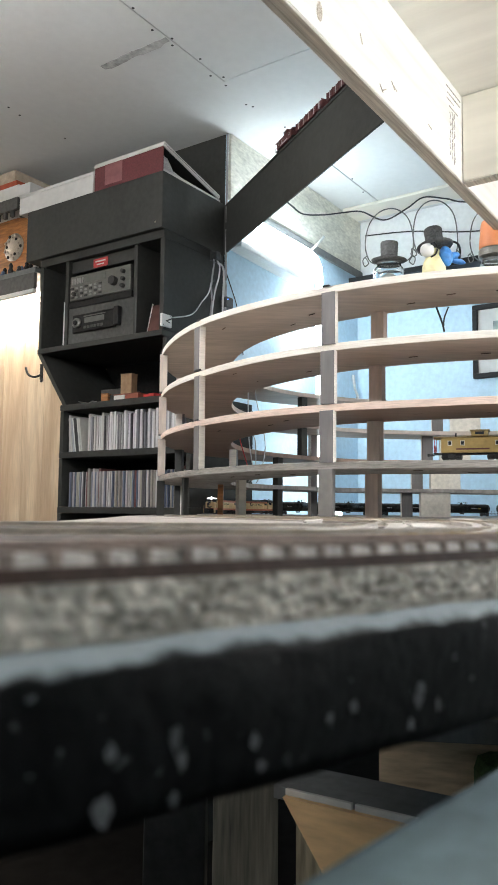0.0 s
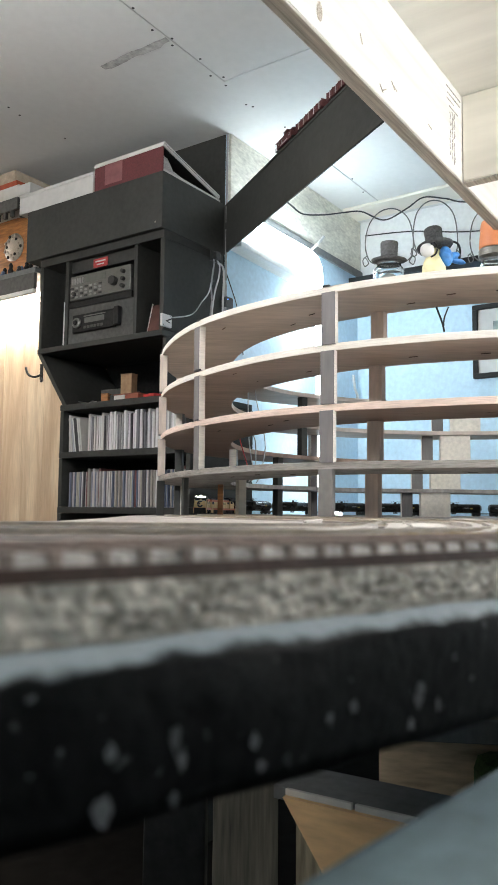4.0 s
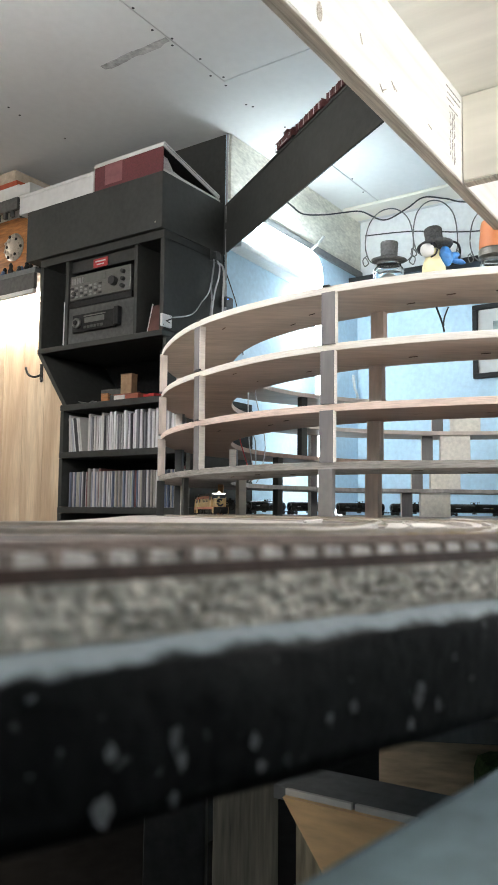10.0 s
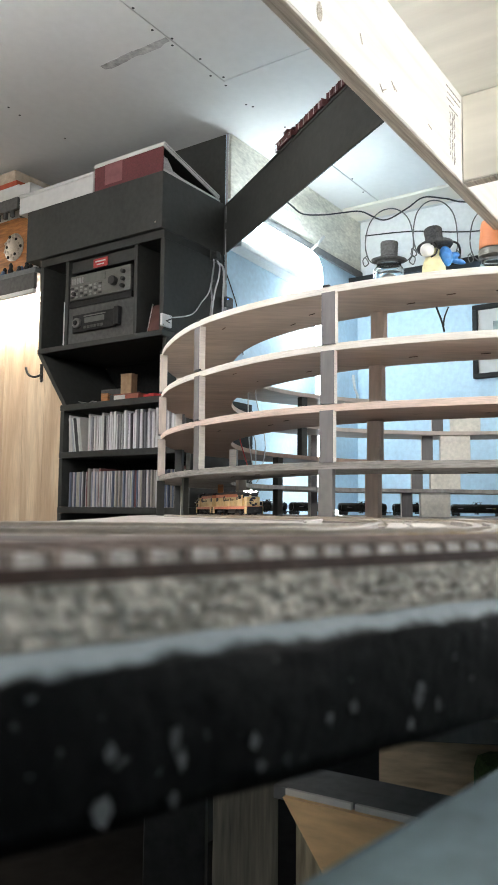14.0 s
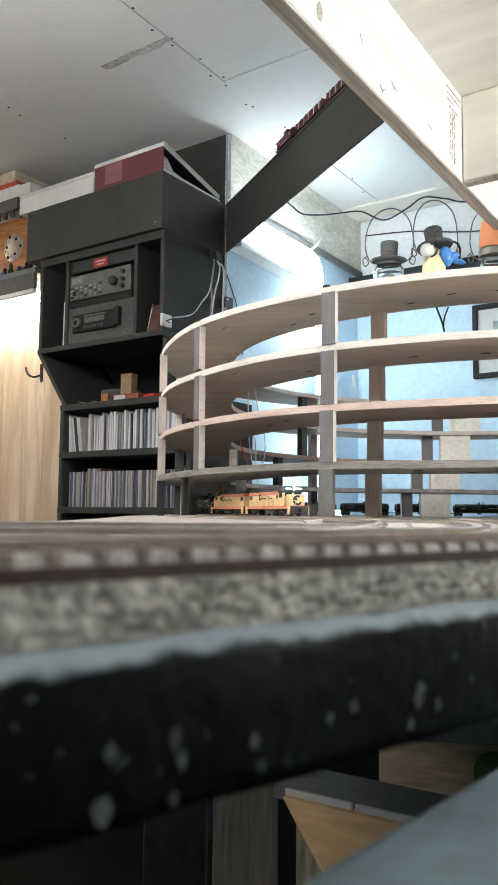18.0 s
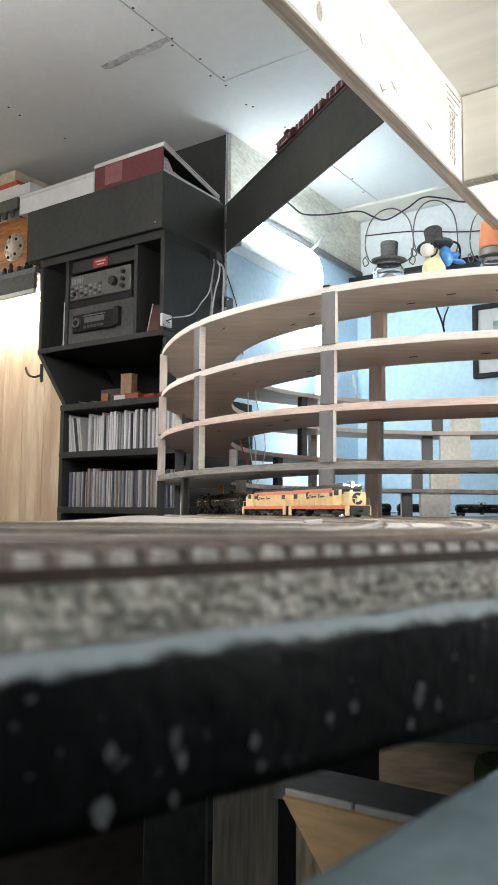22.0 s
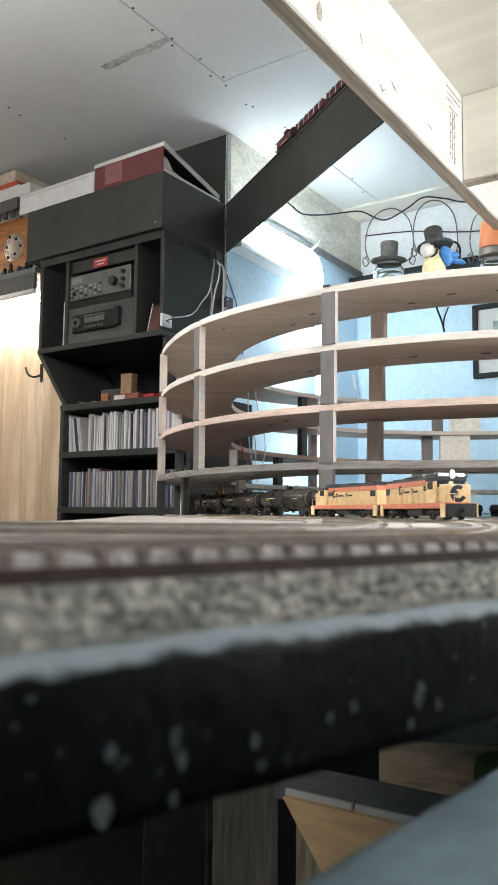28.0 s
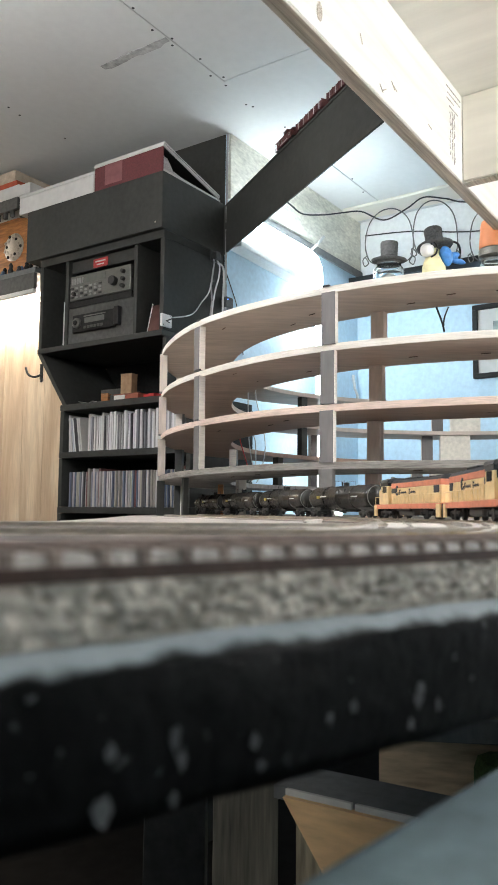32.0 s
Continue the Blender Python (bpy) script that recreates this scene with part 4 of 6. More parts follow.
# odds and ends on the open shelf
def shelf_box(name, y, x, w, d, h, mat, label, turn=0.0, lift=0.0, flap=None):
    b = thing(name, CAB @ pose(x, y, 0.3845 + lift, 0, 0, turn), label, "box")
    part("carton", box(0, d, 0, w, 0, h, 0.0012), mat, b)
    part("lid", box(-0.0008, d + 0.0008, -0.0008, w + 0.0008, h + 0.0002, h + 0.004, 0.0008), flap or mat, b)


shelf_box("wooden_box", 0.150, 0.06, 0.062, 0.08, 0.026, RED_BROWN, "red-brown wooden box lying on the shelf", 0)
shelf_box("tin_box", 0.2135, 0.058, 0.052, 0.06, 0.026, WHITE_CARD, "small white box with a red-brown lid on the shelf", 0, 0, RED_BROWN)
shelf_box("carton_box", 0.188, 0.066, 0.048, 0.034, 0.068, CARDBOARD, "upright brown carton on two small boxes", 6, 0.0305)
shelf_box("dark_box", 0.285, 0.13, 0.11, 0.09, 0.062, GREY_PANEL, "dark carton at the back of the shelf", 4)
shelf_box("small_block", 0.297, 0.06, 0.028, 0.03, 0.034, ORANGE_WOOD, "small orange wooden block on the shelf", 15)
shelf_box("flat_box", 0.085, 0.07, 0.058, 0.06, 0.020, RED_LABEL, "flat red box on the shelf", -8)
shelf_box("dark_case", 0.275, 0.065, 0.016, 0.05, 0.028, DARK_PLASTIC, "small black plastic case on the shelf", 5)
slip = bmesh.new()
rows = [[slip.verts.new((0.02 + 0.06 * v, 0.335 + 0.075 * u / 8, 0.0008 + 0.010 * (u / 8 - 0.45) ** 2 * 4)) for v in (0, 1)] for u in range(9)]
for p, q in zip(rows, rows[1:]):
    slip.faces.new((p[0], p[1], q[1], q[0]))
bmesh.ops.solidify(slip, geom=list(slip.faces), thickness=0.0008)
solid("paper_slip", slip, WHITE_CARD, CAB @ pose(0, 0, 0.3843), "curled white paper slip on the shelf", "paper")

# on top of the cabinet: a wedge-shaped binder and a long white carton
binder = thing("ring_binder", CAB @ pose(0.0, 0.005, 1.1585), "maroon ring binder lying flat, its spine to the front", "binder")
part("spine", box(0.0, 0.005, 0, 0.328, 0.0, 0.096, 0.0015), MAROON, binder, "maroon cloth spine")
part("spine_label", box(-0.001, -0.0002, 0.19, 0.275, 0.012, 0.088, 0.0003), material("faded label", (0.24, 0.10, 0.10), 0.7), binder)
part("lower_cover", box(0.0055, 0.33, 0, 0.328, 0.0, 0.010, 0.002), WHITE_CARD, binder, "pale grey cover edge")
part("upper_cover", box(0.0, 0.330, -0.004, 0.332, -0.009, 0.008, 0.002, m=pose(0.0, 0, 0.0965, 0, 14.2, 0)), WHITE_CARD, binder, "pale grey cover edge")
# black sheet added to darken the binder's open side
part("lining", box(0.006, 0.322, 0.001, 0.327, -0.0115, -0.0093, m=pose(0.0, 0, 0.0965, 0, 14.2, 0)), BLACK_SATIN, binder, "black sheet under the upper cover")
part("cover_seam", box(0.004, 0.326, -0.0048, -0.0042, -0.0006, 0.0008, m=pose(0.0, 0, 0.0965, 0, 14.2, 0)), GREY_PANEL, binder)
part("paper_block", prism([(0.012, 0.0105), (0.29, 0.0105), (0.29, 0.0125), (0.11, 0.015), (0.06, 0.022), (0.045, 0.040), (0.03, 0.055), (0.012, 0.058)], -0.322, -0.006, m=pose(0, 0, 0, 90, 0, 0)), PAPER, binder, "loose paper sheets")
for y in (0.06, 0.16, 0.26):
    part("ring", wire([(0.02, y, 0.055), (0.03, y, 0.075), (0.05, y, 0.07), (0.055, y, 0.04)], 0.0015, 6), RAIL_METAL, binder)
carton = thing("white_carton", CAB @ pose(-0.002, 0.338, 1.1585), "long flat white carton on the cabinet", "box")
part("carton", box(0, 0.28, 0, 0.41, 0.0, 0.066, 0.002), WHITE_CARD, carton)
part("lid", box(-0.001, 0.281, -0.001, 0.411, 0.0663, 0.079, 0.002), WHITE_CARD, carton)
solid("dark_strip", box(0, 0.2, 0, 0.15, 0, 0.006, 0.001), BLACK_SATIN, CAB @ pose(0.13, 0.18, 1.2215, 0, 15.5, 0), "dark flat folder lying on the binder", "folder")

# cables down the cabinet's side, with a switch box
cable = thing("cable_bundle", CAB, "white cables hanging on the cabinet's black side", "cable")
part("cable", wire([(0.337, -0.020, 1.425), (0.335, -0.020, 1.25), (0.336, -0.021, 1.05), (0.335, -0.020, 0.93), (0.337, -0.020, 0.84), (0.334, -0.020, 0.60)], 0.0042, 8), GREY_CABLE, cable, "grey cable down the corner", smooth=True)
part("cable", wire([(0.270, -0.012, 0.925), (0.273, -0.012, 0.905), (0.263, -0.012, 0.850), (0.245, -0.012, 0.790), (0.205, -0.012, 0.745), (0.166, -0.012, 0.700), (0.12, -0.012, 0.676), (0.046, -0.012, 0.655)], 0.0022, 8), WHITE_CABLE, cable, smooth=True)
part("cable", wire([(0.276, -0.012, 0.932), (0.270, -0.013, 0.89), (0.258, -0.013, 0.82), (0.262, -0.013, 0.76), (0.256, -0.012, 0.70), (0.254, -0.012, 0.58)], 0.0032, 8), GREY_CABLE, cable, smooth=True)
part("cable", wire([(0.280, -0.010, 0.93), (0.304, -0.014, 0.907), (0.300, -0.015, 0.86), (0.278, -0.015, 0.80), (0.262, -0.015, 0.72), (0.258, -0.014, 0.60)], 0.0030, 8), WHITE_CABLE, cable, smooth=True)
part("cable", wire([(0.300, -0.010, 0.915), (0.322, -0.016, 0.905), (0.327, -0.017, 0.86), (0.324, -0.017, 0.75), (0.322, -0.016, 0.58)], 0.0036, 8), WHITE_CABLE, cable, smooth=True)
part("cable_tie", box(0.262, 0.274, -0.018, -0.006, 0.838, 0.846, 0.001), DARK_PLASTIC, cable)
part("socket", box(0.258, 0.300, -0.010, -0.002, 0.915, 0.955, 0.002), DARK_PLASTIC, cable)
part("plug", box(0.264, 0.292, -0.030, -0.0105, 0.920, 0.948, 0.003), DARK_PLASTIC, cable)
switch = thing("switch_box", CAB @ pose(0.0, 0.0, 0.625), "white switch box on the cabinet's edge", "switch")
part("housing", box(-0.004, 0.046, -0.010, -0.001, -0.007, 0.036, 0.002), WHITE_PLASTIC, switch)
part("rocker", box(0.012, 0.034, -0.013, -0.0102, 0.010, 0.0135, 0.001, m=pose(0, 0, 0.004, 0, 12, 0)), DARK_PLASTIC, switch)
part("lever", rod((0.022, -0.0102, 0.015), (0.034, -0.020, 0.022), 0.0022, 8), DARK_PLASTIC, switch)
part("screw", rod((0.003, -0.0102, -0.002), (0.003, -0.0112, -0.002), 0.0018, 8), DARK_STEEL, switch)
part("screw", rod((0.039, -0.0102, 0.031), (0.039, -0.0112, 0.031), 0.0018, 8), DARK_STEEL, switch)
adapter = thing("power_adapter", ROOM @ pose(FACE_X - 0.026, WALL_Y, 0.755), "black plug adapter on the blue wall", "adapter")
part("housing", box(0, 0.042, -0.03, -0.001, 0, 0.04, 0.003), DARK_PLASTIC, adapter)
part("led", box(0.004, 0.008, -0.0315, -0.0302, 0.026, 0.030), glow("blue led", (0.1, 0.25, 1.0), 3), adapter, "lit blue pilot lamp")
part("lead", wire([(0.008, -0.015, 0.04), (0.004, -0.018, 0.08), (-0.004, -0.016, 0.14)], 0.0022, 6), WHITE_CABLE, adapter)
part("lead", wire([(0.03, -0.01, 0.0), (0.036, -0.008, -0.12), (0.04, -0.008, -0.3)], 0.0018, 6), BLACK_CABLE, adapter)

# ---- beside the cabinet: shelf, plaque, badge, hook and cartons
side = thing("side_shelf", ROOM @ pose(1.975, 2.395, 0.895), "grey painted shelf with a lit strip under it", "shelf")
part("shelf_board", box(0, 0.30, 0.0, 1.3, 0.04, 0.062, 0.002), GREY_SHELF, side)
part("front_rail", box(-0.004, 0.012, 0.0, 1.3, -0.026, 0.0395, 0.002), GREY_PANEL, side)
part("white_lip", box(-0.006, 0.010, 0.0, 1.3, -0.044, -0.0265, 0.002), WHITE_PLASTIC, side, "white lip under the shelf")
part("bracket", box(0.02, 0.3, 0.62, 0.64, -0.12, 0.0395, 0.002), GREY_SHELF, side)
part("light_strip", box(0.235, 0.255, 0.02, 1.2, 0.018, 0.03, 0.002), glow("warm strip", (1.0, 0.91, 0.78), 155), side, "lit warm light strip")
upper = thing("upper_side_shelf", ROOM @ pose(1.975, 2.398, 1.27), "white painted shelf under the ceiling", "shelf")
part("shelf_board", box(0, 0.30, 0.045, 1.3, 0.0, 0.045, 0.002), WHITE_CARD, upper)
part("bracket", box(0.05, 0.30, 0.15, 0.17, -0.06, -0.0005, 0.002), GREY_PANEL, upper)
part("comb_rail", box(-0.002, 0.016, 0.118, 1.2, -0.05, -0.0005, 0.001), GREY_PANEL, upper)
for k in range(6):
    part("peg", box(-0.002, 0.012, 0.145 + 0.045 * k, 0.163 + 0.045 * k, -0.078, -0.0505, 0.002), GREY_PANEL, upper)
frames = thing("flat_carton", ROOM @ pose(1.985, 2.54, 1.3155), "beige carton with a red edge on the shelf", "box")
part("carton", box(0.006, 0.25, 0.02, 0.6, 0.0345, 0.085, 0.002), material("beige carton", (0.50, 0.42, 0.32), 0.8), frames)
part("red_edge", box(0.0, 0.25, 0.0, 0.6, 0.010, 0.034, 0.001), material("red lacquer", (0.45, 0.08, 0.03), 0.5), frames)
part("white_base", box(-0.004, 0.25, -0.02, 0.6, 0.0, 0.0097, 0.001), WHITE_CARD, frames)
plaque = thing("wooden_plaque", ROOM @ pose(2.06, 2.42, 0.9575, 0, 0, 0), "orange stained wooden plaque with a round metal badge", "plaque")
part("board", prism([(0.0, 0.0), (0.5, 0.0), (0.5, 0.26), (0.12, 0.26), (0.085, 0.24), (0.06, 0.262), (0.02, 0.235), (0.0, 0.20)], -0.02, 0.0, m=SWAP), ORANGE_WOOD, plaque)
bd = part("badge", lathe([(0.058, 0), (0.06, 0.004), (0.05, 0.008), (0.03, 0.011), (0.012, 0.014)], 28, m=pose(-0.0205, 0.188, 0.135, 0, -90, 0)), RAIL_METAL, plaque, "round ornate metal badge")
for k in range(18):
    a = k * 20 + 5
    r = 0.050 if k % 2 else 0.036
    part("boss", lathe([(0.007, 0), (0.006, 0.004), (0.002, 0.006)], 8, m=pose(-0.029, 0.188 + r * math.cos(radians(a)), 0.135 + r * math.sin(radians(a)), 0, -90, 0)), RAIL_METAL if k % 3 else DARK_STEEL, bd)
rnd = random.Random(5)
trinket = [WHITE_CARD, DARK_PLASTIC, material("blue enamel", (0.08, 0.13, 0.22), 0.4), BLACK_SATIN, DARK_STEEL]
for k in range(30):
    y, x, h = 0.012 + 0.017 * k, 0.018 + 0.026 * (k % 3) + rnd.uniform(-0.004, 0.004), rnd.uniform(0.02, 0.05)
    prof = [(0.010, 0), (0.012, h * 0.3), (0.007, h * 0.55), (0.009, h * 0.8), (0.003, h)]
    solid("trinket", lathe(prof, 10), trinket[k % 5], ROOM @ pose(1.975 + x, 2.40 + y, 0.9572), "small painted metal trinket on the grey shelf", "ornament", "trinkets on the shelf", smooth=True)
hook = thing("coat_hook", ROOM @ pose(FACE_X, 2.70, 0.60) @ Matrix.Scale(0.7, 4), "black iron coat hook on the pine wall", "hook")
part("plate", box(-0.006, -0.0005, -0.014, 0.014, -0.03, 0.07, 0.002), BLACK_SATIN, hook)
part("arm", wire([(-0.006, 0, 0.0), (-0.05, 0.01, -0.02), (-0.075, 0.04, -0.005), (-0.08, 0.06, 0.04)], 0.007, 8), BLACK_SATIN, hook, smooth=True)
part("arm", wire([(-0.006, 0, -0.02), (-0.03, -0.03, -0.05), (-0.035, -0.05, -0.04)], 0.006, 8), BLACK_SATIN, hook, smooth=True)

# ---- small lidded jars on the helix's top deck
FELT = material("black felt", (0.10, 0.102, 0.104), 0.95, scale=300, spread=0.3, bump=0.4)
TOP = LEVEL[3]


def jar(x, y, label, hat, tilt, turn, tall, glass=True):
    j = thing("jar_lantern" if glass else "bird_ornament", UP @ pose(x, y, TOP + 0.001, 0, 0, turn), label, "lantern" if glass else "ornament", "lanterns on the helix" if glass else "")
    if glass:
        part("glass", lathe([(0.024, 0), (0.027, 0.004), (0.027, 0.050), (0.022, 0.058), (0.020, 0.062), (0.0185, 0.060), (0.0205, 0.056), (0.0255, 0.048), (0.0255, 0.006)], 24), MIRROR_GLASS, j, smooth=True)
        part("collar", ring(0.0200, 0.0216, 0.0605, 0.0645, 28), HANDLE_WIRE, j)
    if hat:
        t = Matrix.Translation((0, 0, 0.066 + tall)) @ pose(0, 0, 0, tilt, tilt * 0.4, 0)
        h = part("hat", lathe([(0.029, 0.001), (0.0315, 0.004), (0.029, 0.005), (0.016, 0.0045), (0.0150, 0.013), (0.0158, 0.034), (0.0145, 0.036)], 28, m=t), FELT, j, "black felt top hat lid", smooth=False)
        part("band", ring(0.0156, 0.0164, 0.005, 0.010, 28), DARK_PLASTIC, h, m=t)
    loop = [(0.024, 0, 0.062), (0.040, 0, 0.075), (0.043, 0.002, 0.11), (0.034, 0, 0.145), (0.012, 0, 0.163), (-0.014, 0, 0.160), (-0.034, 0, 0.138), (-0.042, -0.002, 0.10), (-0.036, 0, 0.072), (-0.024, 0, 0.062)]
    part("wire_handle", wire(loop, 0.0011, 6), HANDLE_WIRE, j, smooth=True)
    for sx in (-1, 1):
        part("wire_curl", wire([(sx * 0.038, -0.002, 0.078), (sx * 0.046, -0.003, 0.070), (sx * 0.043, -0.004, 0.058), (sx * 0.036, -0.002, 0.064), (sx * 0.041, 0, 0.074)], 0.0010, 6), HANDLE_WIRE, j)
    return j


j1 = jar(0.248, 1.36, "glass jar lantern with a black top hat lid", True, 4, -10, -0.001)
part("filling", lathe([(0.020, 0.004), (0.022, 0.02), (0.016, 0.034), (0.006, 0.042)], 16), WHITE_CARD, j1, "white filling", smooth=True)
j2 = jar(0.322, 1.32, "painted bird ornament in a black top hat, with a wire hoop", True, -9, 12, 0.012, glass=False)
bird = bmesh.new()
for k, (slot, at, tip, size) in enumerate(((0, (-0.004, -0.002, 0.034), 0, (0.021, 0.019, 0.034)), (1, (-0.019, -0.008, 0.070), 0, (0.0125, 0.011, 0.0125)), (2, (0.013, -0.014, 0.060), -12, (0.0115, 0.010, 0.018)), (2, (0.033, -0.008, 0.056), 100, (0.0055, 0.006, 0.020)), (2, (0.024, -0.012, 0.061), 70, (0.007, 0.007, 0.016)), (0, (-0.002, 0.0, 0.062), 0, (0.014, 0.013, 0.016)), (3, (-0.017, -0.0205, 0.077), 0, (0.0017, 0.0012, 0.0017)))):
    b = bmesh.new()
    bmesh.ops.create_uvsphere(b, u_segments=18, v_segments=12, radius=1.0)
    bmesh.ops.transform(b, matrix=Matrix.Translation(at) @ pose(0, 0, 0, 0, tip, 0) @ Matrix.Diagonal((*size, 1)), verts=b.verts)
    for face in b.faces:
        face.material_index = slot
    join(bird, b)
b = wire([(-0.012, -0.018, 0.083), (-0.0065, -0.0185, 0.076), (-0.0055, -0.0185, 0.068), (-0.009, -0.0185, 0.060), (-0.017, -0.018, 0.055)], 0.0016, 6)
for face in b.faces:
    face.material_index = 3
join(bird, b)
figure = part("figure", bird, material("yellow glazed clay", (0.76, 0.70, 0.40), 0.4, scale=90, spread=0.1), j2, "yellow, blue and white glazed bird", smooth=True)
for mat in (WHITE_PLASTIC, material("blue glazed clay", (0.04, 0.20, 0.52), 0.4, scale=150, spread=0.2), BLACK_SATIN):
    figure.data.materials.append(mat)
part("strap", wire([(0.028, -0.012, 0.088), (0.037, -0.012, 0.084), (0.041, -0.012, 0.072), (0.038, -0.012, 0.058)], 0.0020, 6), BLACK_SATIN, j2, smooth=True)
j3 = jar(0.430, 1.34, "glass jar with an orange cap", False, 0, 0, 0)
part("cap", lathe([(0.0245, 0.084), (0.0250, 0.087), (0.0215, 0.128), (0.0195, 0.134), (0.010, 0.136)], 40), material("orange plastic", (0.80, 0.30, 0.13), 0.5, spread=0.05), j3, "orange cap", smooth=False)
part("cap_base", lathe([(0.0205, 0.0665), (0.026, 0.070), (0.026, 0.080), (0.024, 0.0835)], 28), BRUSHED, j3, "grey collar under the cap")

# ---- on the far wall: framed picture, cables
picture = thing("framed_picture", ROOM @ pose(WALL_X - 0.002, 1.115, 0.60), "black framed picture on the blue wall", "picture")
for x0, x1, z0, z1 in ((-0.5, 0.0, 0.0, 0.022), (-0.5, 0.0, 0.308, 0.33), (-0.022, 0.0, 0.0225, 0.3075), (-0.5, -0.478, 0.0225, 0.3075)):
    part("frame_bar", box(-0.022, 0, x0, x1, z0, z1, 0.002), BLACK_SATIN, picture)
part("mat_board", box(-0.010, -0.004, -0.4775, -0.0225, 0.0227, 0.3073), WHITE_CARD, picture, "pale mat board")
part("print", box(-0.0125, -0.0105, -0.41, -0.09, 0.08, 0.25), material("grey green print", (0.35, 0.40, 0.38), 0.5, scale=18, spread=0.35, blotch=9), picture)
wires = thing("wall_cable", ROOM, "loose dark cables strung along the walls", "cable")
part("cable", wire([(2.58, 1.66, 1.30), (2.70, 1.66, 1.29), (2.80, 1.66, 1.285), (2.98, 1.655, 1.34), (3.08, 1.62, 1.375), (3.15, 1.556, 1.39), (3.15, 1.443, 1.326), (3.15, 1.334, 1.355), (3.15, 1.254, 1.389), (3.15, 1.152, 1.36), (3.15, 1.029, 1.32), (3.2, 0.6, 1.30)], 0.0035, 8), BLACK_CABLE, wires, smooth=True)
part("cable", wire([(3.36, 1.64, 1.355), (3.36, 1.4, 1.33), (3.36, 1.1, 1.27), (3.36, 0.7, 1.24)], 0.003, 6), BLACK_CABLE, wires, smooth=True)
part("cable", wire([(2.290, WALL_Y - 0.006, 0.888), (2.325, WALL_Y - 0.008, 0.83), (2.36, WALL_Y - 0.008, 0.765), (2.40, WALL_Y - 0.008, 0.6)], 0.0020, 6), BLACK_CABLE, wires, smooth=True)
part("cable", wire([(3.30, 1.675, 0.66), (3.31, 1.672, 0.60), (3.335, 1.67, 0.56), (3.33, 1.67, 0.51)], 0.007, 6), WHITE_CABLE, wires, "white hanging cable", smooth=True)

# loose wires at the helix
loose = thing("helix_wires", UP @ pose(HX, HY, 0), "thin loose feeder wires on the helix", "wire")
for k, (a, r) in enumerate(((164, 0.655), (161, 0.652), (158.5, 0.656), (156, 0.650))):
    c, s = math.cos(radians(a)), math.sin(radians(a))
    top = LEVEL[3] if k % 2 else LEVEL[2]
    part("wire", wire([(r * c, r * s, top - 0.013), (r * c * 0.99 - 0.01, r * s, top - 0.05), (r * c * 1.0 + 0.012 * (k - 1), r * s - 0.01, LEVEL[1] + 0.02), (r * c * 0.98, r * s, LEVEL[0] + 0.03), (r * c, r * s, LEVEL[0] + 0.001)], 0.0016, 6), WHITE_CABLE if k else RED_LABEL, loose, smooth=True)
c, s = math.cos(radians(-114)), math.sin(radians(-114))
part("wire", wire([(0.664 * c - 0.012, 0.664 * s, LEVEL[3] - 0.0125), (0.664 * c - 0.002, 0.664 * s, LEVEL[3] - 0.040), (0.664 * c + 0.002, 0.664 * s, LEVEL[3] - 0.058)], 0.0018, 6), BLACK_CABLE, loose)
part("wire", wire([(0.664 * c + 0.010, 0.664 * s, LEVEL[3] - 0.0125), (0.664 * c + 0.002, 0.664 * s, LEVEL[3] - 0.034), (0.664 * c + 0.001, 0.664 * s, LEVEL[3] - 0.056)], 0.0014, 6), BLACK_CABLE, loose)
part("wire", wire([(-0.30, 0.60, LEVEL[3] - 0.013), (-0.27, 0.61, LEVEL[3] - 0.06), (-0.29, 0.60, LEVEL[2] + 0.02)], 0.0022, 6), WHITE_CABLE, loose)

# ---- below the board: a dark lower shelf with a plywood gusset, a panel, and the stool in front
lower = thing("lower_shelf", UP, "dark lower shelf with a pale plywood gusset", "shelf")
way = Vector((0.119, -0.076)).normalized()
turn = math.degrees(math.atan2(way.y, way.x))
LOW = pose(0.051, 0.970, -0.33, 0, 0, turn)
part("top", box(-0.02, 0.9, 0.0, 0.085, -0.016, 0.0, 0.001), GREY_SHELF, lower, m=LOW)
part("edge_strip", box(0.0, 0.087, -0.006, -0.0004, -0.007, 0.0005, 0.0008), WHITE_CARD, lower, "white edge strip", m=LOW)
part("edge_strip", box(0.091, 0.5, -0.006, -0.0004, -0.007, 0.0005, 0.0008), WHITE_CARD, lower, "white edge strip", m=LOW)
part("gusset", prism([(0.0, -0.0075), (0.6, -0.0075), (0.6, -0.18), (0.125, -0.18)], 0.0, 0.012, m=LOW @ pose(0, -0.0005, 0, 90, 0, 0)), material("orange varnished plywood", (0.88, 0.54, 0.28), 0.35, scale=16, spread=0.14, stretch=(1, 1, 5), blotch=5), lower, "orange varnished plywood gusset")
for x in (0.03, 0.8):
    part("leg", box(x - 0.03, x + 0.03, 0.02, 0.08, FLOOR + 0.33, -0.0165, 0.002), material("dull brown leg wood", (0.30, 0.25, 0.17), 0.7, scale=30, spread=0.3, stretch=(4, 4, 0.5)) if x < 0.5 else GREY_PANEL, lower, m=LOW)
bag = thing("green_bag", UP @ pose(0.435, 1.46, FLOOR), "dark green canvas bag under the layout", "bag")
part("body", box(0, 0.3, 0, 0.10, 0, 0.60, 0.03), material("dark green canvas", (0.03, 0.075, 0.02), 0.9, scale=120, spread=0.3), bag)
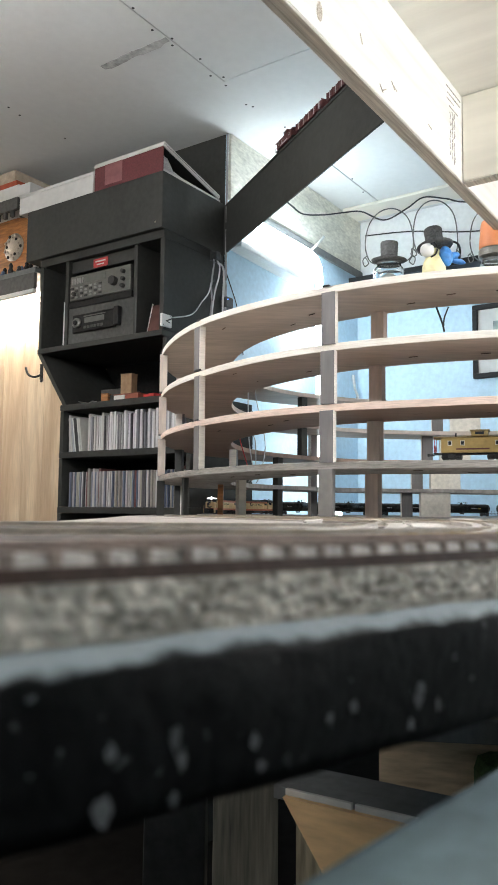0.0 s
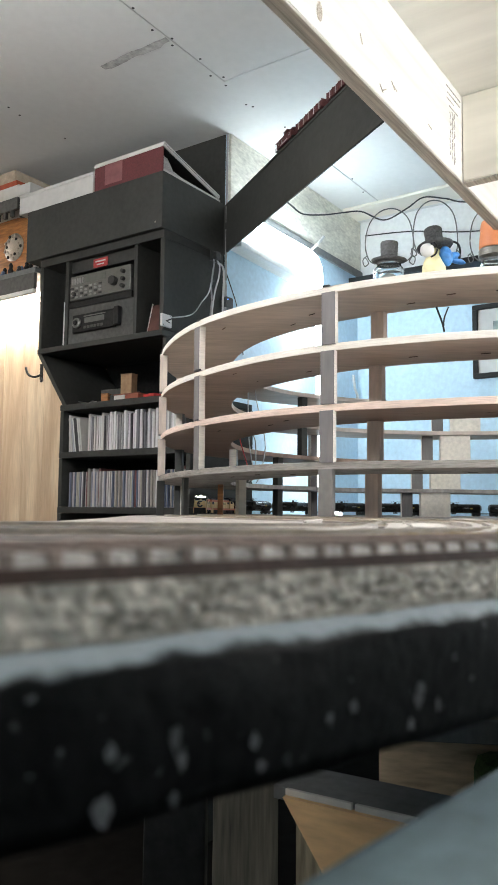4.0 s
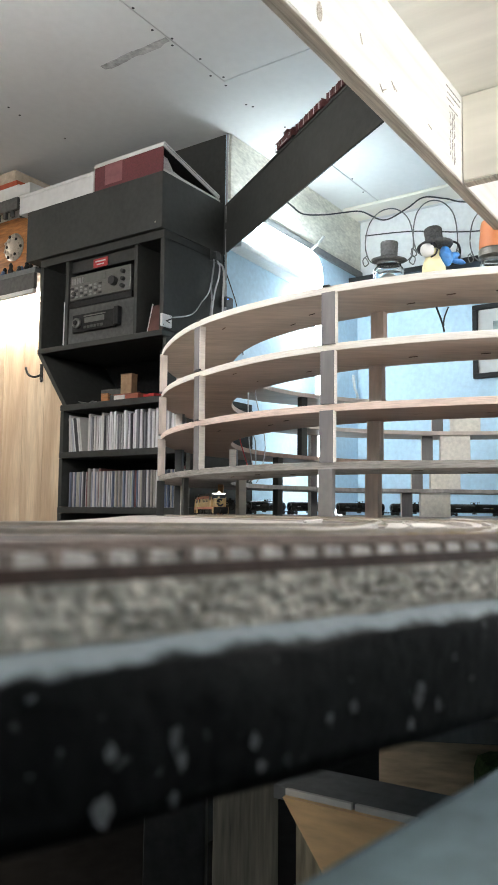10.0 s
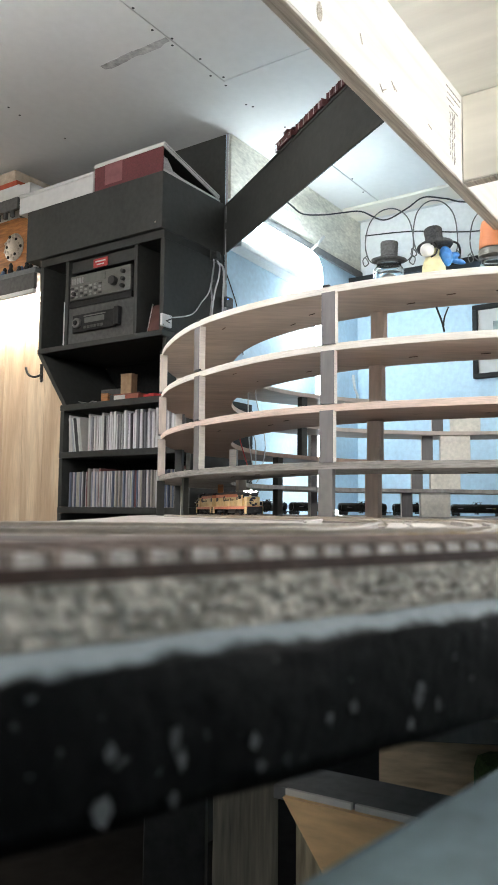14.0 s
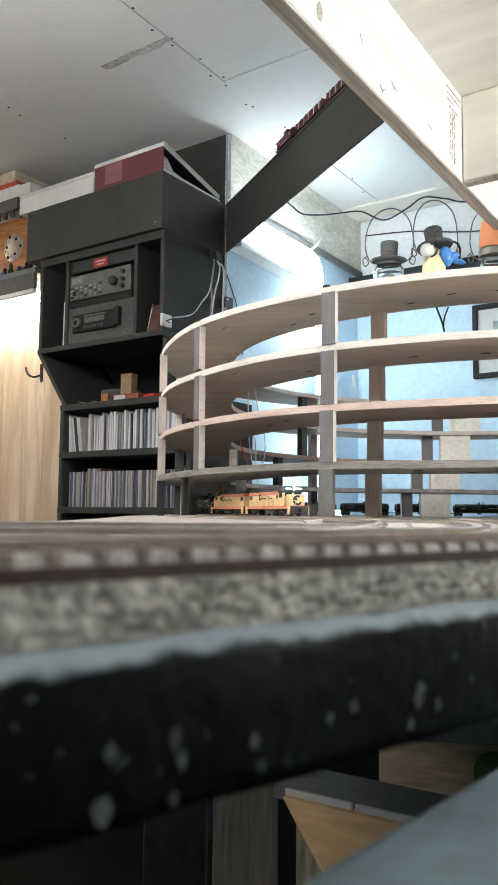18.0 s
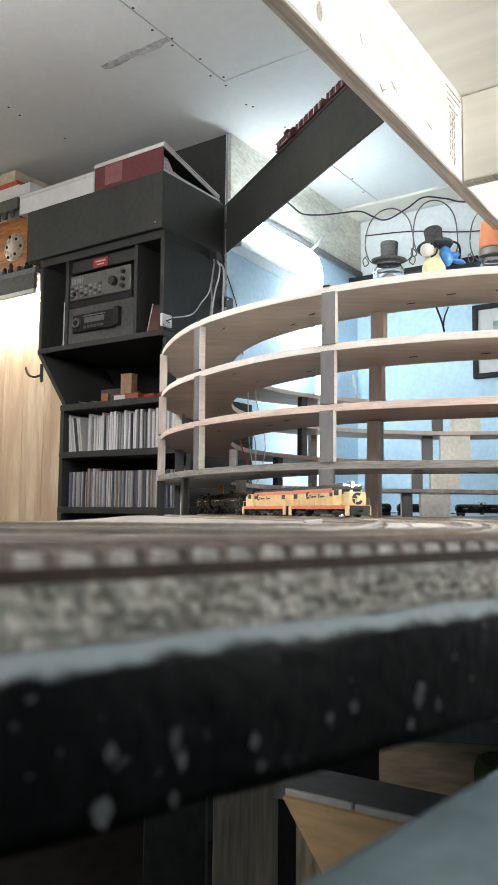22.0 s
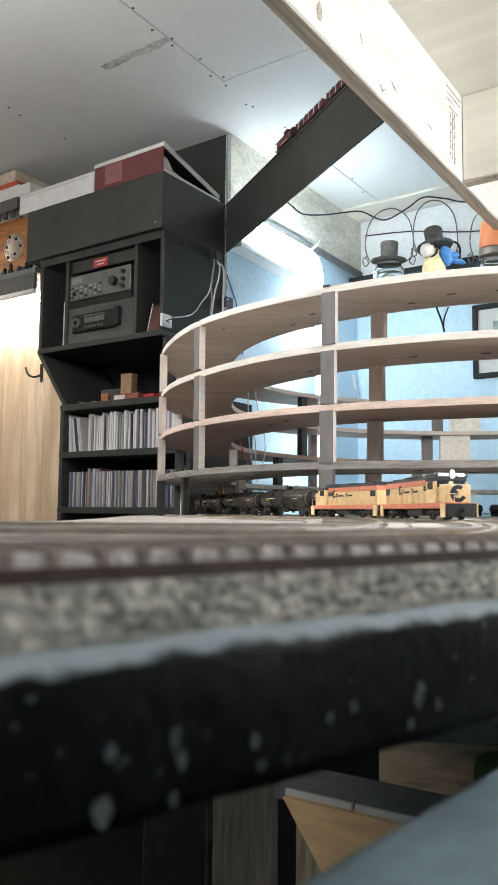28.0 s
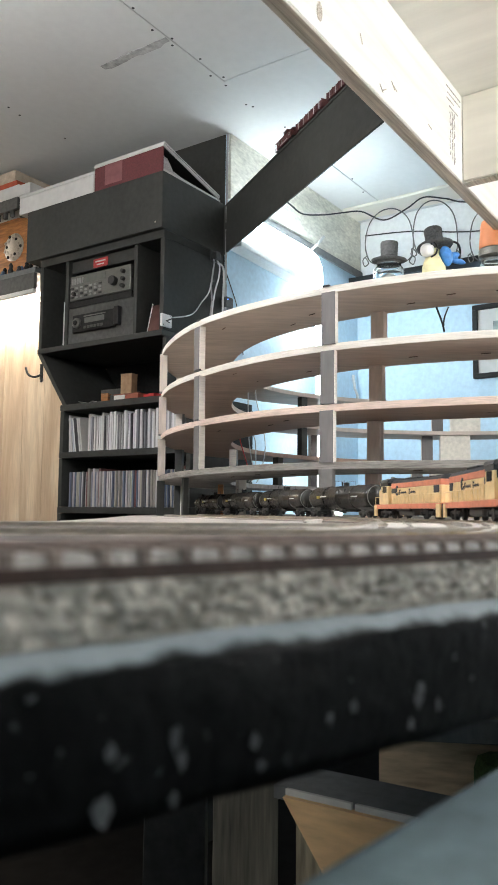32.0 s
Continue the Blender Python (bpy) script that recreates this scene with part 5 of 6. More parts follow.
part("handle", wire([(0.08, 0.05, 0.595), (0.1, 0.05, 0.63), (0.2, 0.05, 0.63), (0.22, 0.05, 0.595)], 0.008, 8), BLACK_CABLE, bag)
panel = thing("plywood_panel", UP @ pose(0.27, 1.62, FLOOR, 0, 0, -8), "brown plywood panel leaning under the layout", "panel")
part("sheet", box(0, 1.1, 0, 0.015, 0.0, 0.66, 0.001), material("dull brown plywood", (0.60, 0.46, 0.31), 0.6, scale=14, spread=0.2, stretch=(1, 1, 5)), panel)
part("batten", box(0, 1.1, -0.02, -0.0005, 0.60, 0.645, 0.002), POST_WOOD, panel)
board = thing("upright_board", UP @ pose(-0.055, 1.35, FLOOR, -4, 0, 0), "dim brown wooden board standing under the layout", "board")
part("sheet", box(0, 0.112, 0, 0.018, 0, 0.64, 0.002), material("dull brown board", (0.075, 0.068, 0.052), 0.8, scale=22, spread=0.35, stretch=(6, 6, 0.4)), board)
stool = thing("stool", UP @ pose(0.005, 0.110, -0.05, 0, 0, math.degrees(math.atan2(0.053, 0.046))), "blue-grey painted stool beside the layout", "stool")
part("seat", box(-0.30, 0.35, -0.36, 0.0, -0.022, 0.0, 0.003), SLATE, stool)
for x in (-0.27, 0.32):
    for y in (-0.33, -0.03):
        part("leg", box(x - 0.018, x + 0.018, y - 0.018, y + 0.018, FLOOR + 0.05, -0.0225, 0.002), SLATE, stool)
part("rail", box(-0.25, 0.30, -0.335, -0.325, -0.6, -0.57, 0.002), SLATE, stool)
part("rail", box(-0.25, 0.30, -0.035, -0.025, -0.6, -0.57, 0.002), SLATE, stool)

# ---- unseen lamps, added to light the room: tubes under the upper bench and below the ceiling
bench_tube = thing("bench_tube_lamp", ROOM @ pose(0.80, -0.58, 0.56), "unseen cold tube lamp added under the upper bench", "lamp", "bench tube lamps")
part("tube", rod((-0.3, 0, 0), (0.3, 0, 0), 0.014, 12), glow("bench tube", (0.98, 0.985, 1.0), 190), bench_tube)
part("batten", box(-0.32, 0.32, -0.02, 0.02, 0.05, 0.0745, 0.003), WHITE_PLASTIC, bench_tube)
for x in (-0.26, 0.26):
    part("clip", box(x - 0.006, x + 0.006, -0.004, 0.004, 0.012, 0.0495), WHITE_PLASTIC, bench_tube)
# second added tube, to brighten the deck beyond the cross board
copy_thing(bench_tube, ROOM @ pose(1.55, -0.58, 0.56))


def ceiling_tube(m, label, colour, strength, drop):
    t = thing("ceiling_tube_lamp", m, label, "lamp", "ceiling tube lamps")
    part("tube", rod((0, -0.6, 0), (0, 0.6, 0), 0.02, 12), glow("room tube", colour, strength), t)
    part("batten", box(-0.03, 0.03, -0.62, 0.62, 0.10, 0.12, 0.004), WHITE_PLASTIC, t)
    for y in (-0.5, 0.5):
        part("hanger", box(-0.004, 0.004, y - 0.004, y + 0.004, 0.02, drop), WHITE_PLASTIC, t)


# unseen room lamps, placed where they balance ceiling and cabinet
ceiling_tube(ROOM @ pose(0.45, 1.40, CEIL - 0.5), "unseen tube lamp added below the ceiling", (0.99, 0.985, 1.0), 84, 0.498)
ceiling_tube(ROOM @ pose(-1.4, 0.9, CEIL - 0.25), "unseen warm tube lamp added behind the layout", (1.0, 0.965, 0.91), 100, 0.248)
# added only to brighten the pine wall and the ceiling near it
ceiling_tube(ROOM @ pose(1.7, 3.95, CEIL - 0.35), "unseen warm tube lamp added beside the pine wall", (1.0, 0.955, 0.885), 72, 0.348)


# ---- the train: local x runs forward, z up from the rail heads
YELLOW = material("loco yellow", (0.88, 0.67, 0.35), 0.4, scale=140, spread=0.08, blotch=40)
VERMILION = material("loco vermilion", (0.78, 0.27, 0.16), 0.4, scale=140, spread=0.08)
NAVY = material("dark blue-black marking", (0.022, 0.026, 0.042), 0.45, scale=120, spread=0.1)
ROOF = material("loco roof grey black", (0.035, 0.037, 0.042), 0.5, scale=140, spread=0.2)
TRUCK = material("model underframe", (0.020, 0.020, 0.021), 0.55, scale=160, spread=0.25)
TANK_BLACK = material("black tank paint", (0.015, 0.014, 0.0135), 0.27, scale=90, spread=0.35, second=(0.040, 0.036, 0.031), blotch=30)
CABOOSE_YELLOW = material("mustard model paint", (0.42, 0.29, 0.10), 0.5, scale=140, spread=0.1)
BOXCAR_RED = material("oxide red model paint", (0.10, 0.03, 0.028), 0.55, scale=140, spread=0.12)
PLACARD = material("yellow placard", (0.45, 0.33, 0.06), 0.5, scale=140, spread=0.1)
GLASS_DARK = material("dark cab glass", (0.03, 0.035, 0.04), 0.12, scale=90, spread=0.1, bump=0)
BEAM = glow("lit headlight", (1.0, 0.96, 0.88), 60)
LIT_BOARD = glow("lit number board", (1.0, 0.95, 0.85), 9)


def wheelset(parent, x, r):
    """Two wheels with flanges on an axle."""
    b = None
    for s in (-1, 1):
        b = lathe([(r * 0.5, 0), (r, 0.0002), (r, 0.0026), (r + 0.0008, 0.0028), (r + 0.0008, 0.0034), (r * 0.5, 0.0036)], 16, b, Matrix.Translation((0, s * 0.0109, 0)) @ pose(0, 0, 0, 90 * s, 0, 0))
    b = rod((0, -0.009, 0), (0, 0.009, 0), 0.0012, 8, b)
    return part("wheelset", b, DARK_STEEL, parent, m=pose(x, 0, r))


def truck(parent, x, base, r, wide):
    b = None
    for s in (-1, 1):
        y = s * wide
        b = box(-base - 0.004, base + 0.004, y - 0.0012, y + 0.0012, 0.0055, 0.0085, 0.0005, b)
        b = box(-0.004, 0.004, y - 0.0016, y + 0.0016, 0.002, 0.0095, 0.0006, b)
        for w in (-base, base):
            b = box(w - 0.002, w + 0.002, y - 0.0018, y + 0.0018, r - 0.002, r + 0.0022, 0.0005, b)
        for w in (-0.006, 0.006):
            b = rod((w, y, 0.003), (w, y, 0.008), 0.0012, 6, b)
    b = box(-0.003, 0.003, -wide, wide, 0.007, 0.0095, 0.0004, b)
    t = part("truck", b, TRUCK, parent, m=pose(x, 0, 0))
    wheelset(t, -base, r)
    wheelset(t, base, r)
    return t


def coupler(parent, x):
    s = 1 if x > 0 else -1
    b = box(min(x, x + s * 0.010), max(x, x + s * 0.010), -0.0013, 0.0013, 0.0075, 0.0105, 0.0003)
    b = box(min(x + s * 0.008, x + s * 0.0115), max(x + s * 0.008, x + s * 0.0115), -0.0024, 0.0024, 0.007, 0.0112, 0.0005, b)
    part("coupler", b, TRUCK, parent)


def emblem(parent, m, r, name="emblem"):
    """A dark open ring with a notch, as a plain shape."""
    b = ring(r * 0.55, r, 0, 0.0004, 24, a0=55, a1=335)
    b = prism([(-r * 0.52, -r * 0.30), (r * 0.10, -r * 0.02), (-r * 0.30, r * 0.50), (-r * 0.52, r * 0.30)], 0, 0.00045, b)
    part(name, b, NAVY, parent, m=m)


def locomotive(lit, label):
    e = thing("locomotive", UP, label, "locomotive", "train")
    part("sill", box(-0.101, 0.092, -0.0172, 0.0172, 0.0112, 0.0166, 0.0004), VERMILION, e, "vermilion side sill")
    hood = part("long_hood", box(-0.094, 0.0445, -0.0128, 0.0128, 0.0167, 0.0352, 0.0008), YELLOW, e, "yellow long hood with door panels")
    part("hood_stripe", box(-0.0935, 0.0442, -0.0129, 0.0129, 0.0354, 0.0412, 0.0004), VERMILION, e, "vermilion band under the roof")
    part("hood_roof", prism([(-0.0129, 0), (0.0129, 0), (0.0105, 0.0034), (-0.0105, 0.0034)], -0.0442, 0.0935, m=Matrix.Translation((0, 0, 0.0413)) @ pose(0, 0, 0, 90, 0, -90)), ROOF, e)
    for s in (-1, 1):
        for k in range(13):
            x = -0.088 + 0.0098 * k
            part("hood_door", box(x, x + 0.0086, s * 0.0129 - 0.0002, s * 0.0129 + 0.0002, 0.0175, 0.0305, 0), YELLOW, hood)
        part("grille", box(-0.0905, -0.078, s * 0.0131 - 0.0003, s * 0.0131 + 0.0003, 0.0275, 0.0350), NAVY, hood, "dark radiator grille")
        part("grille", box(0.030, 0.042, s * 0.0131 - 0.0003, s * 0.0131 + 0.0003, 0.0295, 0.0350), GREY_PANEL, hood)
        # lettering as plain bars that run from the round emblem, read from either side
        def bar(a, b, z0, z1):
            a, b = (a + 0.010, b + 0.010) if s < 0 else (-0.026 - b, -0.026 - a)
            part("marking_bar", box(a, b, s * 0.0134 - 0.0002, s * 0.0134 + 0.0002, z0, z1), NAVY, hood)

        for x0, count in ((-0.0425, 6), (-0.0135, 5)):
            bar(x0 - 0.0004, x0 + 0.0010, 0.0276, 0.0332)
            bar(x0 + 0.0012, x0 + 0.0030, 0.0318, 0.0332)
            for k in range(count):
                x1 = x0 + 0.0036 + 0.0030 * k
                bar(x1, x1 + 0.0021, 0.0286, 0.0304 + 0.0006 * (k % 2))
        emblem(hood, Matrix.Translation((-0.040 if s < 0 else 0.024, s * 0.0132, 0.0322)) @ pose(0, 0, 0, 90, 0, 0 if s < 0 else 180), 0.0058)
        rail = rod((-0.098, s * 0.0168, 0.0262), (0.042, s * 0.0168, 0.0262), 0.00035, 5)
        for k in range(9):
            x = -0.098 + 0.0175 * k
            rail = rod((x, s * 0.0168, 0.0158), (x, s * 0.0168, 0.0262), 0.00035, 5, rail)
        part("handrail", rail, YELLOW, e)
        for x in (-0.0965, 0.0875):
            part("step", box(x - 0.0048, x + 0.0048, s * 0.0166 - 0.0010, s * 0.0166 + 0.0010, 0.0022, 0.0158, 0.0004), YELLOW, e, "yellow step panel")
    for x in (-0.085, -0.070, -0.052):
        part("fan", lathe([(0.0062, 0), (0.0062, 0.0014), (0.005, 0.0018)], 16, m=pose(x, 0, 0.0447)), ROOF, e)
    part("brake_blister", box(-0.032, 0.004, -0.0115, 0.0115, 0.0447, 0.0466, 0.0008), ROOF, e)
    part("exhaust", box(0.012, 0.020, -0.003, 0.003, 0.0447, 0.0468, 0.0004), ROOF, e)
    cabin = part("cab", box(0.0448, 0.069, -0.0166, 0.0166, 0.0167, 0.0384, 0.0006), YELLOW, e, "yellow driver's cab")
    part("cab_band", box(0.0446, 0.0692, -0.0168, 0.0168, 0.0385, 0.0426, 0.0003), ROOF, cabin)
    part("cab_roof", prism([(-0.0176, 0), (0.0176, 0), (0.0165, 0.003), (0.009, 0.0052), (-0.009, 0.0052), (-0.0165, 0.003)], -0.0705, -0.0436, m=Matrix.Translation((0, 0, 0.0428)) @ pose(0, 0, 0, 90, 0, 90) @ pose(0, 0, 0, 0, 180, 0)), ROOF, cabin)
    for s in (-1, 1):
        part("side_window", box(0.050, 0.063, s * 0.0168 - 0.0002, s * 0.0168 + 0.0002, 0.0305, 0.0380), GLASS_DARK, cabin)
        part("windshield", box(0.0691, 0.0695, s * 0.0085 - 0.0062, s * 0.0085 + 0.0062, 0.0325, 0.0395), GLASS_DARK, cabin)
        part("number_board", box(0.0706, 0.0716, s * 0.0085 - 0.0052, s * 0.0085 + 0.0052, 0.0440, 0.0462, 0.0003), LIT_BOARD if lit else WHITE_PLASTIC, cabin)
    nose = part("short_hood", box(0.0697, 0.086, -0.0132, 0.0132, 0.0167, 0.0345, 0.0012), YELLOW, e, "yellow short hood with a round emblem")
    part("nose_top", box(0.0700, 0.0855, -0.0125, 0.0125, 0.0346, 0.0353, 0.0004), WHITE_PLASTIC, nose)
    emblem(nose, Matrix.Translation((0.0861, 0, 0.0258)) @ pose(0, 0, 0, 90, 0, 90), 0.0084)
    part("headlight_case", box(0.0693, 0.0722, -0.0024, 0.0024, 0.0415, 0.0500, 0.0005), ROOF, cabin)
    for z in (0.0439, 0.0477):
        part("headlight", lathe([(0.0018, 0), (0.0019, 0.0008), (0.001, 0.0012)], 12, m=pose(0.0722, 0, z, 0, 90, 0)), BEAM if lit else WHITE_PLASTIC, cabin, "lit headlight" if lit else "")
    part("horn", rod((0.052, 0.006, 0.0492), (0.060, 0.006, 0.0492), 0.0007, 6, None, 0.0014), BRUSHED, cabin)
    rail = rod((0.0905, -0.016, 0.0255), (0.0905, 0.016, 0.0255), 0.00035, 5)
    for y in (-0.016, -0.006, 0.006, 0.016):
        rail = rod((0.0905, y, 0.0166), (0.0905, y, 0.0255), 0.00035, 5, rail)
    part("end_rail", rail, YELLOW, e)
    for x in (-0.1022, 0.0932):
        part("pilot", box(x - 0.001, x + 0.001, -0.0150, 0.0150, 0.0030, 0.0160, 0.0003), TRUCK, e, "black pilot plate")
    part("fuel_tank", box(-0.022, 0.022, -0.0125, 0.0125, 0.0035, 0.0116, 0.0025), GREY_PANEL, e)
    part("air_tank", rod((-0.02, 0.0145, 0.010), (0.02, 0.0145, 0.010), 0.0018, 10), TRUCK, e)
    truck(e, -0.064, 0.0158, 0.0056, 0.0132)
    truck(e, 0.058, 0.0158, 0.0056, 0.0132)
    coupler(e, -0.1015)
    coupler(e, 0.0925)
    return e


def tank_car(more=0.0, label="glossy black model tank car with domed ends"):
    """A tank car; 'more' lengthens its two halves."""
    c = thing("tank_car", UP, label, "tank car", "train")
    prof = [(0.002, -0.0885), (0.009, -0.0872), (0.0138, -0.0835), (0.0160, -0.0785), (0.0165, -0.073), (0.0165, -0.0005), (0.0169, 0.0), (0.0169, 0.0014), (0.0165, 0.0019), (0.0165, 0.073), (0.0160, 0.0785), (0.0138, 0.0835), (0.009, 0.0872), (0.002, 0.0885)]
    prof = [(r, u - more if u < -0.05 else u + more if u > 0.05 else u) for r, u in prof]
    t = part("tank", lathe(prof, 28, m=Matrix.Translation((0, 0, 0.0275)) @ pose(0, 0, 0, 0, 90, 0)), TANK_BLACK, c, smooth=True)
    for x in (-0.045, 0.045):
        part("band", ring(0.0166, 0.0171, -0.001, 0.001, 28), TANK_BLACK, t, m=Matrix.Translation((x, 0, 0.0275)) @ pose(0, 0, 0, 0, 90, 0))
    part("valve_dome", lathe([(0.0042, 0), (0.0042, 0.0042), (0.0032, 0.0052)], 14, m=pose(0.004, 0, 0.0436)), TANK_BLACK, c)
    part("safety_valve", rod((-0.010, 0, 0.0435), (-0.010, 0, 0.0500), 0.0012, 8), DARK_STEEL, c)
    part("walkway", box(-0.016, 0.016, -0.0085, 0.0085, 0.0428, 0.0434, 0), TRUCK, c)
    rails = None
    for x in (-0.016, 0.016):
        for y in (-0.0085, 0.0085):
            rails = rod((x, y, 0.0430), (x, y, 0.0505), 0.0003, 5, rails)
    for y in (-0.0085, 0.0085):
        rails = rod((-0.016, y, 0.0505), (0.016, y, 0.0505), 0.0003, 5, rails)
    part("guard_rail", rails, TRUCK, c)
    for s in (-1, 1):
        ladder = None
        for x in (-0.003, 0.003):
            ladder = rod((x, s * 0.0172, 0.010), (x, s * 0.0125, 0.0425), 0.0003, 5, ladder)
        for k in range(7):
            z = 0.012 + 0.0045 * k
            ladder = rod((-0.003, s * (0.0172 - 0.00065 * k), z), (0.003, s * (0.0172 - 0.00065 * k), z), 0.0003, 5, ladder)
        part("ladder", ladder, TRUCK, c)
        part("placard", box(-0.064, -0.054, s * 0.0167 - 0.0003, s * 0.0167 + 0.0003, 0.0262, 0.0302), PLACARD, t, "small yellow placard")
        part("marking_bar", box(-0.050, -0.030, s * 0.0167 - 0.0003, s * 0.0167 + 0.0003, 0.0285, 0.0302), WHITE_CARD, t)
        part("marking_bar", box(0.052, 0.070, s * 0.0167 - 0.0003, s * 0.0167 + 0.0003, 0.0275, 0.0288), WHITE_CARD, t)
    for s in (-1, 1):
        # thin pale ring stands in for the glint round each head
        part("end_ring", ring(0.0142, 0.0149, -0.0006, 0.0006, 28), BRUSHED, t, "pale ring set in as a glint round the tank head", m=Matrix.Translation((s * (0.0826 + more), 0, 0.0275)) @ pose(0, 0, 0, 0, 90, 0))
    for x in (-0.068 - more, 0.068 + more):
        part("saddle", box(x - 0.016, x + 0.016, -0.009, 0.009, 0.0096, 0.0135, 0.0005), TRUCK, c)
        s = 1 if x > 0 else -1
        part("end_sill", box(x + s * 0.016 - 0.002, x + s * 0.029, -0.0125, 0.0125, 0.0085, 0.0105, 0.0003) if s > 0 else box(x - 0.029, x - 0.014, -0.0125, 0.0125, 0.0085, 0.0105, 0.0003), TRUCK, c)
        part("grab_iron", rod((x + s * 0.028, -0.0125, 0.0105), (x + s * 0.028, -0.0125, 0.020), 0.0004, 5), TRUCK, c)
        truck(c, x, 0.0098, 0.0049, 0.0118)
        coupler(c, x + s * 0.0285)
    part("brake_cylinder", rod((-0.006, -0.006, 0.0085), (0.010, -0.006, 0.0085), 0.0022, 10), TRUCK, c)
    return c


def caboose_model(paint, label):
    c = thing("caboose", UP, label, "caboose")
    b = part("body", box(-0.052, 0.052, -0.0162, 0.0162, 0.0118, 0.0360, 0.0005), paint, c)
    part("roof", prism([(-0.0178, 0), (0.0178, 0), (0.010, 0.0026), (-0.010, 0.0026)], -0.0635, 0.0635, m=Matrix.Translation((0, 0, 0.0362)) @ pose(0, 0, 0, 90, 0, 90)), paint, c)
    cu = part("cupola", box(-0.004, 0.022, -0.0150, 0.0150, 0.0390, 0.0475, 0.0004), paint, c)
    part("cupola_roof", box(-0.0065, 0.0245, -0.0168, 0.0168, 0.0477, 0.0490, 0.0004), paint, cu)
    for s in (-1, 1):
        for x in (-0.038, -0.018, 0.036):
            w = part("window", box(x - 0.0035, x + 0.0035, s * 0.0163 - 0.0003, s * 0.0163 + 0.0003, 0.0235, 0.0315), WHITE_CARD, b, "small window with a pale frame")
            part("pane", box(x - 0.0024, x + 0.0024, s * 0.0167 - 0.0002, s * 0.0167 + 0.0002, 0.0246, 0.0305), GLASS_DARK, w)
        part("cupola_pane", box(0.002, 0.016, s * 0.0152 - 0.0002, s * 0.0152 + 0.0002, 0.0415, 0.0460), GLASS_DARK, cu)
        part("marking_bar", box(-0.028, 0.024, s * 0.0164 - 0.0002, s * 0.0164 + 0.0002, 0.0165, 0.0190), BOXCAR_RED if paint is not BOXCAR_RED else WHITE_CARD, b)
    for s in (-1, 1):
        part("platform", box(s * 0.0585 - 0.006, s * 0.0585 + 0.006, -0.0160, 0.0160, 0.0100, 0.0117, 0.0003), TRUCK, c)
        r = None
        for y in (-0.0155, -0.005, 0.005, 0.0155):
            r = rod((s * 0.0635, y, 0.0117), (s * 0.0635, y, 0.0245), 0.0005, 5, r)
        for y in (-0.0155, 0.0155):
            r = rod((s * 0.0625, y, 0.0117), (s * 0.0625, y, 0.0360), 0.0005, 5, r)
        r = rod((s * 0.0635, -0.0155, 0.0245), (s * 0.0635, 0.0155, 0.0245), 0.0005, 5, r)
        part("end_rail", r, RED_LABEL if paint is not BOXCAR_RED else paint, c)
        truck(c, s * 0.036, 0.0105, 0.0052, 0.0122)
        coupler(c, s * 0.064)
    part("underframe", box(-0.053, 0.053, -0.010, 0.010, 0.0095, 0.0117, 0.0004), TRUCK, c)
    part("smoke_jack", rod((-0.03, 0.006, 0.0385), (-0.03, 0.006, 0.0460), 0.0012, 8), ROOF, c)
    return c


# the lead pair, then the tank cars, each with its place behind the lead lamp
train = []
LONG = 1.1047                    # the engines' length against the drawn one


def lengthened(e):
    """The engine drawn out along its own axis; trucks keep their shape."""
    for o in e.children_recursive:
        if o.parent.name.startswith("truck"):
            continue
        if o.matrix_basis == Matrix.Identity(4):
            o.data.transform(Matrix.Diagonal((LONG, 1, 1, 1)))
        else:
            o.location.x *= LONG
    return e


lead = lengthened(locomotive(True, "yellow and vermilion model diesel locomotive, headlight lit"))
rear = lengthened(locomotive(False, "yellow and vermilion model diesel locomotive coupled back to front"))
train.append((lead, -0.070 * LONG, 0.061 * LONG))
train.append((rear, -0.2855 * LONG, 0.061 * LONG))
train.append((tank_car(0.014, "long glossy black model tank car with domed ends"), -0.5419, 0.081))
tank = tank_car(0.0100)
for k in range(14):
    train.append((tank if k == 0 else copy_thing(tank, UP), -0.7649 - 0.2192 * k, 0.0780))
tail = caboose_model(CABOOSE_YELLOW, "mustard yellow model caboose with a cupola")

